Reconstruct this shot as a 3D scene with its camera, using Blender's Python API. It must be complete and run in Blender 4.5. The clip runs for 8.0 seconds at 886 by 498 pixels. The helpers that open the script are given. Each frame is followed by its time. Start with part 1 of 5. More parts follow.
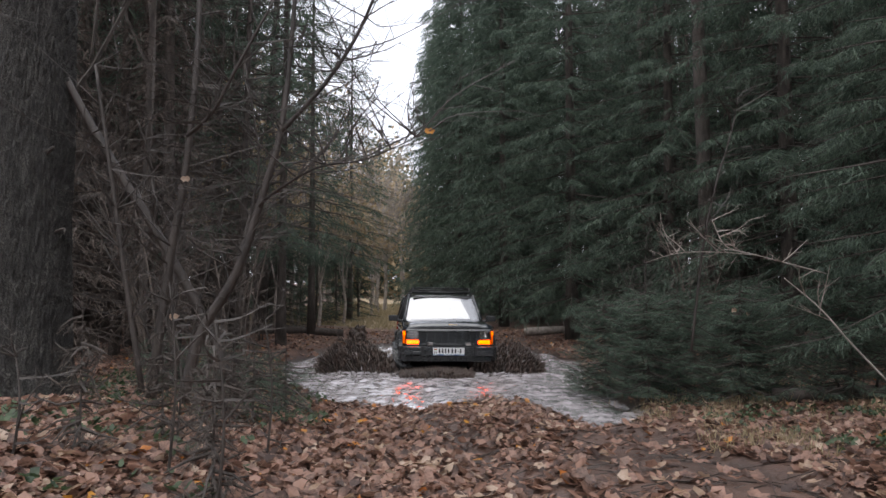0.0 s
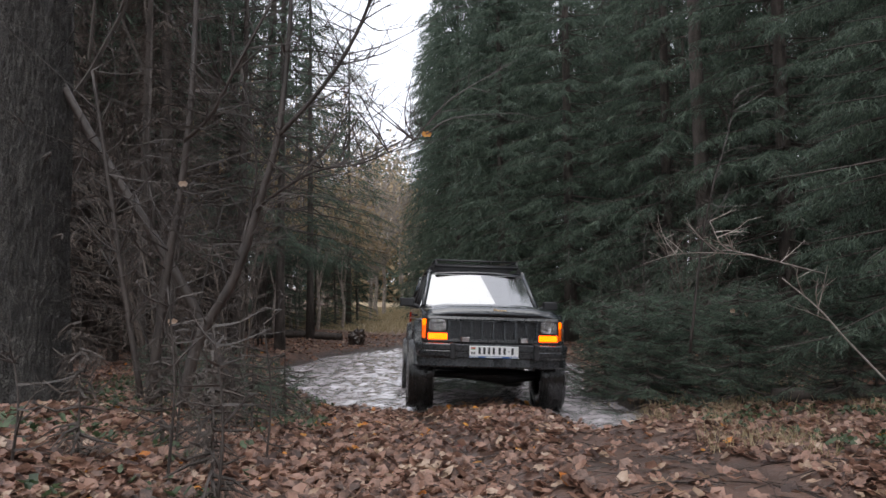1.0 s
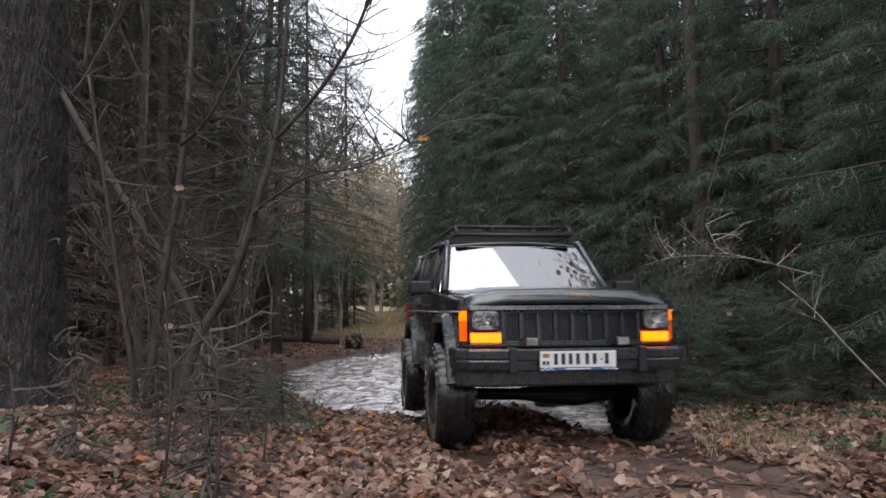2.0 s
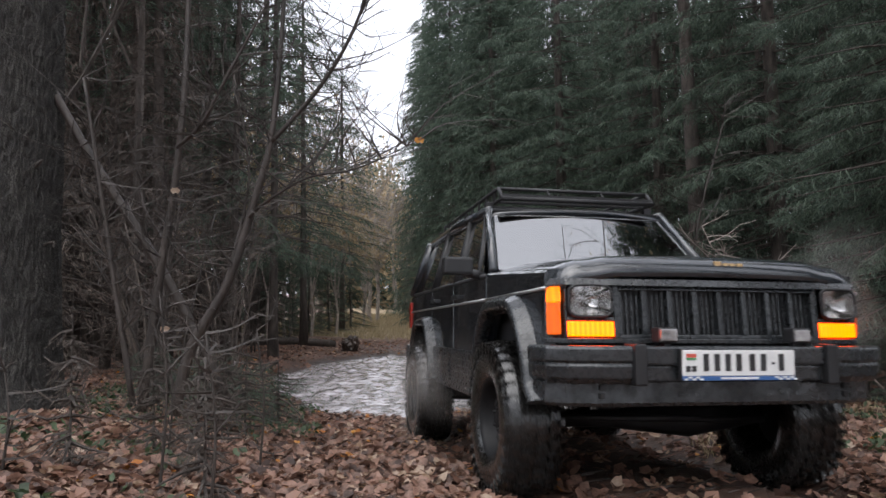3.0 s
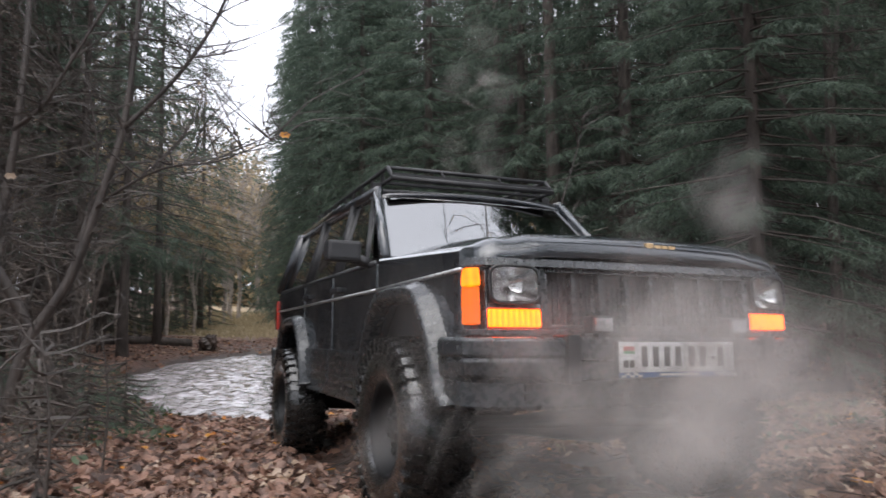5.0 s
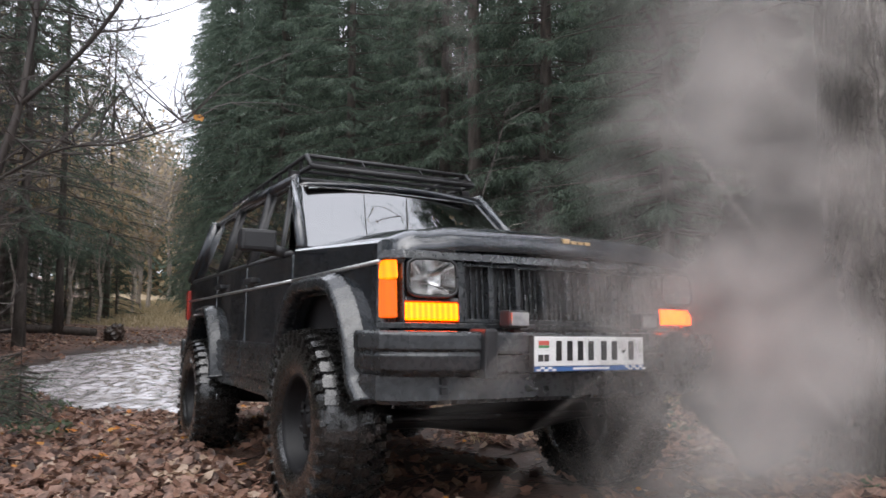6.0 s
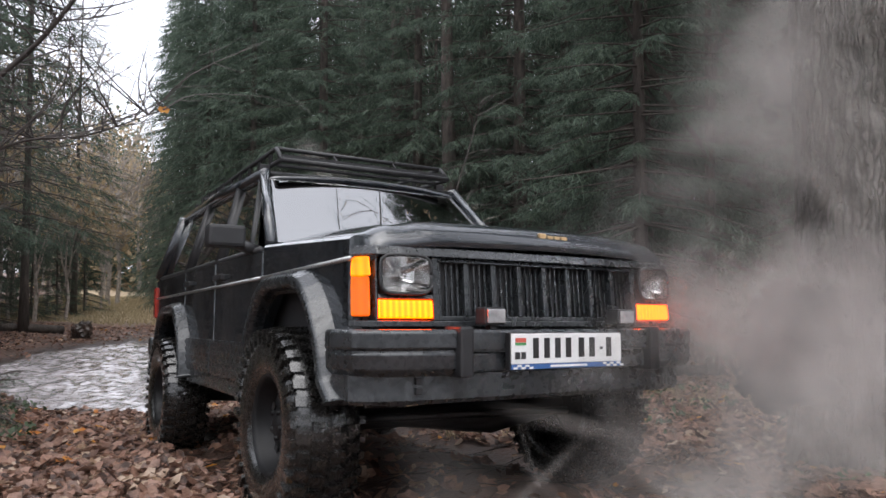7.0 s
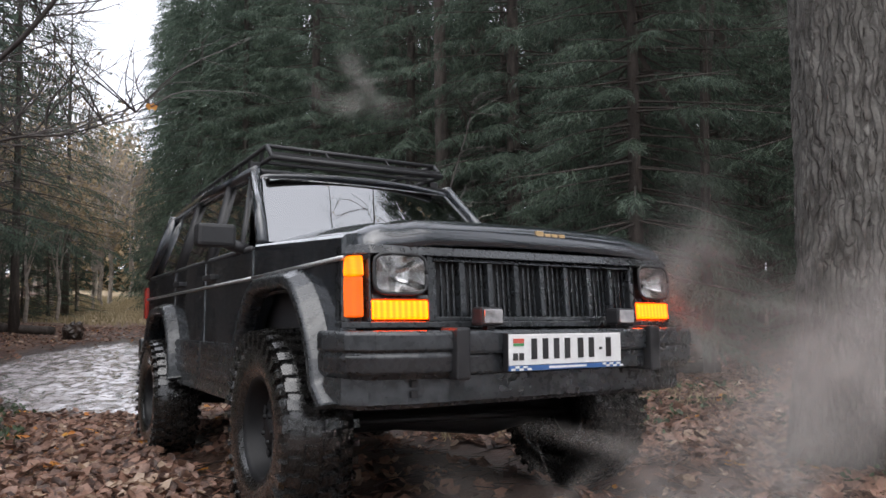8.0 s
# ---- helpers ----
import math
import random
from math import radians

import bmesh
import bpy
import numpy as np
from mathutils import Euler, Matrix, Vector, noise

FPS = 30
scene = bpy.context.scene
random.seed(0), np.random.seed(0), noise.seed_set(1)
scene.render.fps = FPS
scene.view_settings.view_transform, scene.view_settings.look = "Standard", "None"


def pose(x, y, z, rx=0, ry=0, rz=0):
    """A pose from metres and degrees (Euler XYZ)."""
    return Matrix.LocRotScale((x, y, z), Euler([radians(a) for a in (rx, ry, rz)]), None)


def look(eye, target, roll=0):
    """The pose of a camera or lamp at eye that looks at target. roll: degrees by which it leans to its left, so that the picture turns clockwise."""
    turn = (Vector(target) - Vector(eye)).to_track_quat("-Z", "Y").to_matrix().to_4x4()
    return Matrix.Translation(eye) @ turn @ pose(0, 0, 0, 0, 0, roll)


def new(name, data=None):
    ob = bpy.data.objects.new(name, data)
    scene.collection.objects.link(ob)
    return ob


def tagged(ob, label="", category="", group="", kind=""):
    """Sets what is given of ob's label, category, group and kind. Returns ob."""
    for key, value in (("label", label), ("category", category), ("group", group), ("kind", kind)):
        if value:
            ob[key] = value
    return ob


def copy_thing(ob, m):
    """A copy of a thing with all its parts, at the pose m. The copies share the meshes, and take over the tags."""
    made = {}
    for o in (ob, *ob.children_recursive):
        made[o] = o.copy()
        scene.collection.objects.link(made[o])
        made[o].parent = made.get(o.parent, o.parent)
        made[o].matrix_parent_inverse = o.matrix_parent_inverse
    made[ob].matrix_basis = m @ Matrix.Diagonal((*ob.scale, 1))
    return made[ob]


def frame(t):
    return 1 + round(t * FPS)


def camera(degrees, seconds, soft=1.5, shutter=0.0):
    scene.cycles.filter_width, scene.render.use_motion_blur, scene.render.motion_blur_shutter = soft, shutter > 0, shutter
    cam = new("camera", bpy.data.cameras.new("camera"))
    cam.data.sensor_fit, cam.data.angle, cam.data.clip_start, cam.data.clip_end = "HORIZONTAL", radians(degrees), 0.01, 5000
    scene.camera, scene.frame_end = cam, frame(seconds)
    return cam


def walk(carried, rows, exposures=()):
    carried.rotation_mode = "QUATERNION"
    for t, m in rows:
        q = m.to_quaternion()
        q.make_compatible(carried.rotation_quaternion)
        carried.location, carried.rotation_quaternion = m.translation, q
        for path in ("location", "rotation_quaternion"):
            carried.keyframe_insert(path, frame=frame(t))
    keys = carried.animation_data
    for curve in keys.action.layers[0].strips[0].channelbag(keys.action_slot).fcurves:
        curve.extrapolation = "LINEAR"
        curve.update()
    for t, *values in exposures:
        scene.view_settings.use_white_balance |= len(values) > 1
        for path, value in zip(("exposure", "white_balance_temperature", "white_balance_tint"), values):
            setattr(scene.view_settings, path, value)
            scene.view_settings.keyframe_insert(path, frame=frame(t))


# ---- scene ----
cam = camera(63.46, 8.0, soft=1.5, shutter=0.5)
EYE_Z = 0.85
walk(cam, [
    (0.0, pose(0.000, 0.000, EYE_Z, 93.52, -0.01, 0.01)),
    (0.5, pose(0.004, -0.003, EYE_Z + 0.001, 93.59, 0.17, 0.00)),
    (1.0, pose(0.003, -0.002, EYE_Z - 0.001, 93.76, 0.45, -0.08)),
    (1.5, pose(0.004, -0.003, EYE_Z - 0.002, 93.93, 0.54, -0.18)),
    (3.0, pose(0.005, -0.001, EYE_Z - 0.003, 94.24, 0.75, -0.58)),
    (3.5, pose(0.007, 0.001, EYE_Z - 0.001, 94.31, 0.86, -1.17)),
    (4.0, pose(0.011, -0.002, EYE_Z, 94.32, 0.75, -3.86)),
    (4.5, pose(0.014, 0.000, EYE_Z, 94.18, 0.36, -7.19)),
    (5.0, pose(0.020, -0.001, EYE_Z + 0.001, 94.08, 0.14, -11.22)),
    (6.5, pose(0.047, 0.064, EYE_Z + 0.013, 93.09, -0.57, -19.14)),
    (7.0, pose(0.060, 0.101, EYE_Z + 0.020, 92.90, -0.18, -19.66)),
    (7.5, pose(0.072, 0.135, EYE_Z + 0.024, 92.81, 0.11, -19.89)),
    (8.0, pose(0.079, 0.171, EYE_Z + 0.025, 92.76, 0.14, -20.15)),
], exposures=[(0.0, 0.34), (3.5, 0.38), (5.0, 0.62), (6.5, 0.62), (8.0, 0.48)])

# ---- light: a bright overcast sky ----
world = bpy.data.worlds.new("overcast")
scene.world = world
world.use_nodes = True
wn, wl = world.node_tree.nodes, world.node_tree.links
sky = wn.new("ShaderNodeTexSky")
sky.sky_type, sky.sun_disc = "NISHITA", False
sky.sun_elevation, sky.sun_rotation = radians(66), radians(200)
sky.air_density, sky.dust_density, sky.ozone_density = 1.0, 6.0, 1.0
grey = wn.new("ShaderNodeHueSaturation")
grey.inputs["Saturation"].default_value = 0.22
wl.new(sky.outputs[0], grey.inputs["Color"])
cloud = wn.new("ShaderNodeMix")
cloud.data_type, cloud.blend_type = "RGBA", "MIX"
cloud.inputs["Factor"].default_value = 0.75
cloud.inputs["B"].default_value = (9.7, 10.0, 11.2, 1)
wl.new(grey.outputs[0], cloud.inputs["A"])
wl.new(cloud.outputs["Result"], wn["Background"].inputs["Color"])
wn["Background"].inputs["Strength"].default_value = 0.15
sun = new("sun", bpy.data.lights.new("sun", "SUN"))
sun.data.energy, sun.data.angle, sun.data.color = 1.5, radians(70), (1.0, 0.98, 0.96)
sun.matrix_world = look((0, -12, 30), (3, 1, 0))
scene.cycles.transparent_max_bounces = 32


# ---- materials ----
def mat(name, low, high, rough=0.8, metal=0.0, scale=8.0, fine=60.0, bump=0.3, depth=0.01, spread=0.0, coat=0.0, stretch=None):
    """Colour between low and high by coarse and fine noise, with relief; spread varies it from piece to piece."""
    m = bpy.data.materials.new(name)
    m.use_nodes = True
    n, l = m.node_tree.nodes, m.node_tree.links
    b = n["Principled BSDF"]
    tc = n.new("ShaderNodeTexCoord")
    mp = n.new("ShaderNodeMapping")
    l.new(tc.outputs["Object"], mp.inputs["Vector"])
    if stretch:
        mp.inputs["Scale"].default_value = stretch
    a, c = n.new("ShaderNodeTexNoise"), n.new("ShaderNodeTexNoise")
    a.inputs["Scale"].default_value, c.inputs["Scale"].default_value = scale, fine
    a.inputs["Detail"].default_value, c.inputs["Detail"].default_value = 5, 3
    l.new(mp.outputs[0], a.inputs["Vector"])
    l.new(mp.outputs[0], c.inputs["Vector"])
    mx = n.new("ShaderNodeMath")
    mx.operation = "MULTIPLY_ADD"
    l.new(c.outputs[0], mx.inputs[0])
    mx.inputs[1].default_value = 0.5
    l.new(a.outputs[0], mx.inputs[2])
    rr = n.new("ShaderNodeMapRange")
    rr.inputs["From Min"].default_value, rr.inputs["From Max"].default_value = 0.5, 1.0
    l.new(mx.outputs[0], rr.inputs["Value"])
    fac = rr.outputs[0]
    if spread:
        geo = n.new("ShaderNodeNewGeometry")
        sp = n.new("ShaderNodeMath")
        sp.operation = "MULTIPLY_ADD"
        l.new(geo.outputs["Random Per Island"], sp.inputs[0])
        sp.inputs[1].default_value = spread
        l.new(fac, sp.inputs[2])
        half = n.new("ShaderNodeMath")
        half.operation, half.inputs[1].default_value = "SUBTRACT", spread / 2
        l.new(sp.outputs[0], half.inputs[0])
        fac = half.outputs[0]
    cr = n.new("ShaderNodeValToRGB")
    cr.color_ramp.elements[0].color, cr.color_ramp.elements[1].color = (*low, 1), (*high, 1)
    l.new(fac, cr.inputs[0])
    l.new(cr.outputs[0], b.inputs["Base Color"])
    b.inputs["Metallic"].default_value = metal
    r2 = n.new("ShaderNodeMapRange")
    r2.inputs["To Min"].default_value, r2.inputs["To Max"].default_value = max(rough - 0.12, 0.02), min(rough + 0.12, 1)
    l.new(c.outputs[0], r2.inputs["Value"])
    l.new(r2.outputs[0], b.inputs["Roughness"])
    b.inputs["Coat Weight"].default_value = coat
    if bump:
        bp = n.new("ShaderNodeBump")
        bp.inputs["Strength"].default_value, bp.inputs["Distance"].default_value = bump, depth
        l.new(mx.outputs[0], bp.inputs["Height"])
        l.new(bp.outputs[0], b.inputs["Normal"])
    return m


def lamp_mat(name, colour, strength):
    m = bpy.data.materials.new(name)
    m.use_nodes = True
    n, l = m.node_tree.nodes, m.node_tree.links
    b = n["Principled BSDF"]
    b.inputs["Base Color"].default_value = (*colour, 1)
    b.inputs["Roughness"].default_value = 0.15
    w = n.new("ShaderNodeTexWave")
    w.inputs["Scale"].default_value, w.wave_profile = 14, "SIN"
    tc = n.new("ShaderNodeTexCoord")
    l.new(tc.outputs["Object"], w.inputs["Vector"])
    s = n.new("ShaderNodeMapRange")
    s.inputs["To Min"].default_value, s.inputs["To Max"].default_value = strength * 0.55, strength
    l.new(w.outputs["Fac"], s.inputs["Value"])
    b.inputs["Emission Color"].default_value = (*colour, 1)
    l.new(s.outputs[0], b.inputs["Emission Strength"])
    return m


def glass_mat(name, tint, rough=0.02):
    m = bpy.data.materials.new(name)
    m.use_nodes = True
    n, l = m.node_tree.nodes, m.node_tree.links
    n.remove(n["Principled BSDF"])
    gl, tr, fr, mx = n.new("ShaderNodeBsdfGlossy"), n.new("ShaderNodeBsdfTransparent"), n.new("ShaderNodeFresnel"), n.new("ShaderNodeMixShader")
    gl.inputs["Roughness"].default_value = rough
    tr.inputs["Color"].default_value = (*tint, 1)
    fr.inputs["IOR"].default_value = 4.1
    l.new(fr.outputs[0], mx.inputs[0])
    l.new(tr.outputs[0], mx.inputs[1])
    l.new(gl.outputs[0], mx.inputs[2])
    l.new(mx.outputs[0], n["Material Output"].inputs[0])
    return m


def thin_leaf(m, share=0.4):
    """Lets light through thin leaves and needles."""
    n, l = m.node_tree.nodes, m.node_tree.links
    b, tr, mx = n["Principled BSDF"], n.new("ShaderNodeBsdfTranslucent"), n.new("ShaderNodeMixShader")
    l.new(b.inputs["Base Color"].links[0].from_socket, tr.inputs["Color"])
    mx.inputs[0].default_value = share
    l.new(b.outputs[0], mx.inputs[1])
    l.new(tr.outputs[0], mx.inputs[2])
    l.new(mx.outputs[0], n["Material Output"].inputs[0])
    return m


SOIL = mat("leafy_soil", (0.042, 0.026, 0.019), (0.18, 0.10, 0.073), 0.75, scale=2.2, fine=38, bump=0.9, depth=0.03)


def wet_shaded_soil(m):
    """Darker, glossier mud where the ground's wet attribute says so; it also holds the painted shade under the car."""
    n, l = m.node_tree.nodes, m.node_tree.links
    b, at, mx, no, add = n["Principled BSDF"], n.new("ShaderNodeAttribute"), n.new("ShaderNodeMix"), n.new("ShaderNodeTexNoise"), n.new("ShaderNodeMath")
    at.attribute_name = "wet"
    no.inputs["Scale"].default_value, no.inputs["Detail"].default_value = 6, 5
    add.operation, add.use_clamp = "MULTIPLY_ADD", True
    l.new(no.outputs[0], add.inputs[0])
    add.inputs[1].default_value = 0.9
    sub = n.new("ShaderNodeMath")
    sub.operation = "SUBTRACT"
    l.new(at.outputs["Fac"], sub.inputs[0])
    sub.inputs[1].default_value = 0.45
    l.new(sub.outputs[0], add.inputs[2])
    mx.data_type = "RGBA"
    old, rough = b.inputs["Base Color"].links[0].from_socket, b.inputs["Roughness"].links[0].from_socket
    l.new(old, mx.inputs["A"])
    mx.inputs["B"].default_value = (0.028, 0.019, 0.015, 1)
    l.new(add.outputs[0], mx.inputs["Factor"])
    l.new(mx.outputs["Result"], b.inputs["Base Color"])
    r = n.new("ShaderNodeMix")
    l.new(add.outputs[0], r.inputs["Factor"])
    l.new(rough, r.inputs["A"])
    r.inputs["B"].default_value = 0.3
    l.new(r.outputs["Result"], b.inputs["Roughness"])
    # straw-coloured turf in the clearing
    g, gm = n.new("ShaderNodeAttribute"), n.new("ShaderNodeMix")
    g.attribute_name = "turf"
    gm.data_type = "RGBA"
    l.new(g.outputs["Fac"], gm.inputs["Factor"])
    l.new(mx.outputs["Result"], gm.inputs["A"])
    gm.inputs["B"].default_value = (0.40, 0.32, 0.205, 1)
    l.new(gm.outputs["Result"], b.inputs["Base Color"])


wet_shaded_soil(SOIL)
# Reflected sky is put into the base colour, paler than muddy water itself.
WATER = mat("sky_pale_muddy_water", (0.28, 0.255, 0.26), (0.62, 0.58, 0.595), 0.14, scale=5, fine=22, bump=1.0, depth=0.09, coat=1.0, stretch=(1, 1.6, 1))
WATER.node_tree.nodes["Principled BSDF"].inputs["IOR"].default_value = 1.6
LITTER = mat("dead_leaves", (0.050, 0.026, 0.019), (0.35, 0.205, 0.15), 0.42, scale=14, fine=90, bump=0.3, depth=0.004, spread=1.1)
PALE_LEAF = mat("pale_leaves", (0.30, 0.19, 0.12), (0.52, 0.40, 0.31), 0.5, scale=14, fine=90, bump=0.3, depth=0.004, spread=1.0)
ORANGE_LEAF = mat("orange_leaf", (0.42, 0.13, 0.02), (0.62, 0.30, 0.05), 0.5, scale=14, fine=90, bump=0.3, depth=0.004, spread=0.8)
HERB = mat("ground_herbs", (0.022, 0.04, 0.018), (0.085, 0.125, 0.06), 0.5, scale=9, fine=60, bump=0.2, spread=0.9)
NEEDLE = mat("spruce_needles", (0.042, 0.066, 0.049), (0.128, 0.172, 0.126), 0.7, scale=3, fine=40, bump=0, spread=1.2)
NEEDLE_DRY = mat("dry_twigs", (0.045, 0.036, 0.031), (0.14, 0.112, 0.092), 0.8, scale=3, fine=40, bump=0, spread=0.9)
TAN = mat("larch_yellow", (0.27, 0.195, 0.115), (0.52, 0.41, 0.26), 0.8, scale=3, fine=40, bump=0, spread=0.9)
GRASS = mat("dry_grass", (0.26, 0.21, 0.12), (0.48, 0.40, 0.26), 0.8, scale=3, fine=40, bump=0, spread=0.9)
for leafy in (NEEDLE, TAN, LITTER, PALE_LEAF, ORANGE_LEAF, HERB, GRASS):
    thin_leaf(leafy)
BARK = mat("spruce_bark", (0.030, 0.025, 0.022), (0.100, 0.082, 0.072), 0.9, scale=7, fine=45, bump=1.0, depth=0.03, stretch=(1.6, 1.6, 0.45))


def cracked(name, low, high, crack, scale, stretch, depth):
    """Bark plates parted by dark cracks."""
    m = mat(name, low, high, 0.9, scale=9, fine=60, bump=0.8, depth=0.01)
    n, l = m.node_tree.nodes, m.node_tree.links
    b, tc = n["Principled BSDF"], n.new("ShaderNodeTexCoord")
    mp, vo = n.new("ShaderNodeMapping"), n.new("ShaderNodeTexVoronoi")
    wob, add = n.new("ShaderNodeTexNoise"), n.new("ShaderNodeVectorMath")
    wob.inputs["Scale"].default_value = 7
    wob.inputs["Detail"].default_value = 5
    add.operation = "MULTIPLY_ADD"
    add.inputs[1].default_value = (0.09, 0.09, 0.12)
    l.new(tc.outputs["Object"], wob.inputs["Vector"])
    l.new(wob.outputs["Color"], add.inputs[0])
    l.new(tc.outputs["Object"], add.inputs[2])
    mp.inputs["Scale"].default_value = stretch
    l.new(add.outputs[0], mp.inputs["Vector"])
    vo.feature = "DISTANCE_TO_EDGE"
    vo.inputs["Scale"].default_value = scale
    l.new(mp.outputs[0], vo.inputs["Vector"])
    rr, mx, bp = n.new("ShaderNodeMapRange"), n.new("ShaderNodeMix"), n.new("ShaderNodeBump")
    rr.inputs["From Max"].default_value = 0.16
    l.new(vo.outputs["Distance"], rr.inputs["Value"])
    mx.data_type = "RGBA"
    mx.inputs["A"].default_value = (*crack, 1)
    old = b.inputs["Base Color"].links[0].from_socket
    nrm = b.inputs["Normal"].links[0].from_socket
    l.new(rr.outputs[0], mx.inputs["Factor"])
    l.new(old, mx.inputs["B"])
    l.new(mx.outputs["Result"], b.inputs["Base Color"])
    bp.inputs["Strength"].default_value, bp.inputs["Distance"].default_value = 1.0, depth
    l.new(rr.outputs[0], bp.inputs["Height"])
    l.new(nrm, bp.inputs["Normal"])
    l.new(bp.outputs[0], b.inputs["Normal"])
    return m


SCALY = cracked("scaly_bark", (0.026, 0.024, 0.022), (0.085, 0.080, 0.072), (0.020, 0.018, 0.017), 60, (1, 1, 0.75), 0.012)
FURROWED = cracked("furrowed_bark", (0.060, 0.057, 0.051), (0.165, 0.157, 0.144), (0.062, 0.058, 0.053), 24, (1.4, 1.4, 0.13), 0.006)
STEM = mat("shrub_bark", (0.016, 0.012, 0.010), (0.060, 0.047, 0.040), 0.6, scale=9, fine=70, bump=0.5, depth=0.006, stretch=(1, 1, 0.3))
PALE_WOOD = mat("pale_dead_wood", (0.18, 0.15, 0.13), (0.45, 0.40, 0.36), 0.8, scale=9, fine=70, bump=0.5, depth=0.006)
MUD = mat("wet_mud", (0.018, 0.012, 0.009), (0.075, 0.048, 0.036), 0.35, scale=6, fine=50, bump=0.8, depth=0.02, spread=0.4)
PAINT = mat("dark_car_paint", (0.010, 0.013, 0.017), (0.015, 0.0195, 0.0245), 0.22, scale=3, fine=40, bump=0, coat=1.0)
CLADDING = mat("grey_plastic", (0.017, 0.019, 0.021), (0.025, 0.028, 0.031), 0.28, scale=4, fine=40, bump=0, coat=0.4)
BLACK = mat("black_plastic", (0.008, 0.008, 0.009), (0.022, 0.022, 0.024), 0.5, scale=6, fine=120, bump=0.1, depth=0.002)
RUBBER = mat("wet_rubber", (0.005, 0.005, 0.005), (0.018, 0.017, 0.016), 0.27, scale=7, fine=90, bump=0.3, depth=0.004, coat=0.6)
STEEL = mat("black_steel_rim", (0.006, 0.006, 0.007), (0.020, 0.020, 0.021), 0.5, metal=0.0, scale=8, fine=90, bump=0.1, depth=0.002)
STEEL.node_tree.nodes["Principled BSDF"].inputs["Specular IOR Level"].default_value = 0.25
CHROME = mat("dull_trim", (0.30, 0.30, 0.30), (0.48, 0.48, 0.48), 0.3, metal=0.8, scale=8, fine=90, bump=0.05)
GOLD = mat("gold_emblem", (0.42, 0.27, 0.12), (0.62, 0.44, 0.24), 0.4, metal=0.4, scale=20, fine=90, bump=0.05)
WHITE = mat("plate_white", (0.60, 0.60, 0.60), (0.76, 0.76, 0.75), 0.45, scale=8, fine=120, bump=0.05)
INK = mat("plate_ink", (0.012, 0.012, 0.013), (0.03, 0.03, 0.03), 0.5, scale=8, fine=120, bump=0)
RED = mat("plate_red", (0.45, 0.07, 0.05), (0.55, 0.10, 0.07), 0.5, scale=8, fine=120, bump=0)
BLUE = mat("plate_blue", (0.03, 0.09, 0.25), (0.05, 0.13, 0.32), 0.4, scale=8, fine=120, bump=0)
GREEN = mat("plate_green", (0.05, 0.22, 0.08), (0.07, 0.27, 0.1), 0.5, scale=8, fine=120, bump=0)
REFLECTOR = mat("lamp_reflector", (0.50, 0.49, 0.48), (0.80, 0.79, 0.78), 0.16, metal=1.0, scale=9, fine=30, bump=0.15, depth=0.01)
LENS = mat("headlamp_lens", (0.16, 0.155, 0.155), (0.66, 0.64, 0.64), 0.12, metal=0.6, scale=9, fine=30, bump=0.3, depth=0.01, coat=1.0)
AMBER = lamp_mat("amber_lit", (1.0, 0.062, 0.0), 9.5)
AMBER_BULB = lamp_mat("amber_bulb", (1.0, 0.15, 0.0), 2.2)
AMBER_DIM = lamp_mat("amber_marker", (0.9, 0.12, 0.0), 0.42)
TAIL = mat("tail_lamp_red", (0.30, 0.02, 0.015), (0.42, 0.04, 0.02), 0.2, scale=9, fine=60, bump=0)
CLEAR = glass_mat("lamp_glass", (0.92, 0.92, 0.92))
CLEAR.node_tree.nodes["Fresnel"].inputs["IOR"].default_value = 1.5
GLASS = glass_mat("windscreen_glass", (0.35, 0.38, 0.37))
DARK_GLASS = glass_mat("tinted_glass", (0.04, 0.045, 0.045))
SEAT = mat("seat_cloth", (0.02, 0.02, 0.02), (0.05, 0.05, 0.05), 0.9, scale=10, fine=90, bump=0.2)


# ---- building helpers ----
def part(name, bm, material, parent=None, label="", smooth=False):
    me = bpy.data.meshes.new(name)
    bm.to_mesh(me)
    bm.free()
    return part_mesh(name, me, material, parent, label, smooth)


def part_mesh(name, me, material, parent=None, label="", smooth=False):
    me.materials.append(material)
    if smooth:
        me.shade_smooth()
    ob = new(name, me)
    ob.parent = parent
    if label:
        ob["label"] = label
    return ob


def arrays(name, verts, faces):
    me = bpy.data.meshes.new(name)
    me.from_pydata(verts, [], faces)
    me.update()
    return me


def thing(name, label, category, group="", kind=""):
    ob = new(name)
    ob.empty_display_size = 0.1
    return tagged(ob, label, category, group, kind)


def box(bm, x0, x1, y0, y1, z0, z1, bevel=0.0):
    r = bmesh.ops.create_cube(bm, size=1, matrix=Matrix.LocRotScale(((x0 + x1) / 2, (y0 + y1) / 2, (z0 + z1) / 2), None, (x1 - x0, y1 - y0, z1 - z0)))
    if bevel:
        edges = list({e for v in r["verts"] for e in v.link_edges})
        bmesh.ops.bevel(bm, geom=edges, offset=bevel, segments=2, affect="EDGES", profile=0.6)


def boxes(*rows):
    bm = bmesh.new()
    for row in rows:
        box(bm, *row)
    return bm


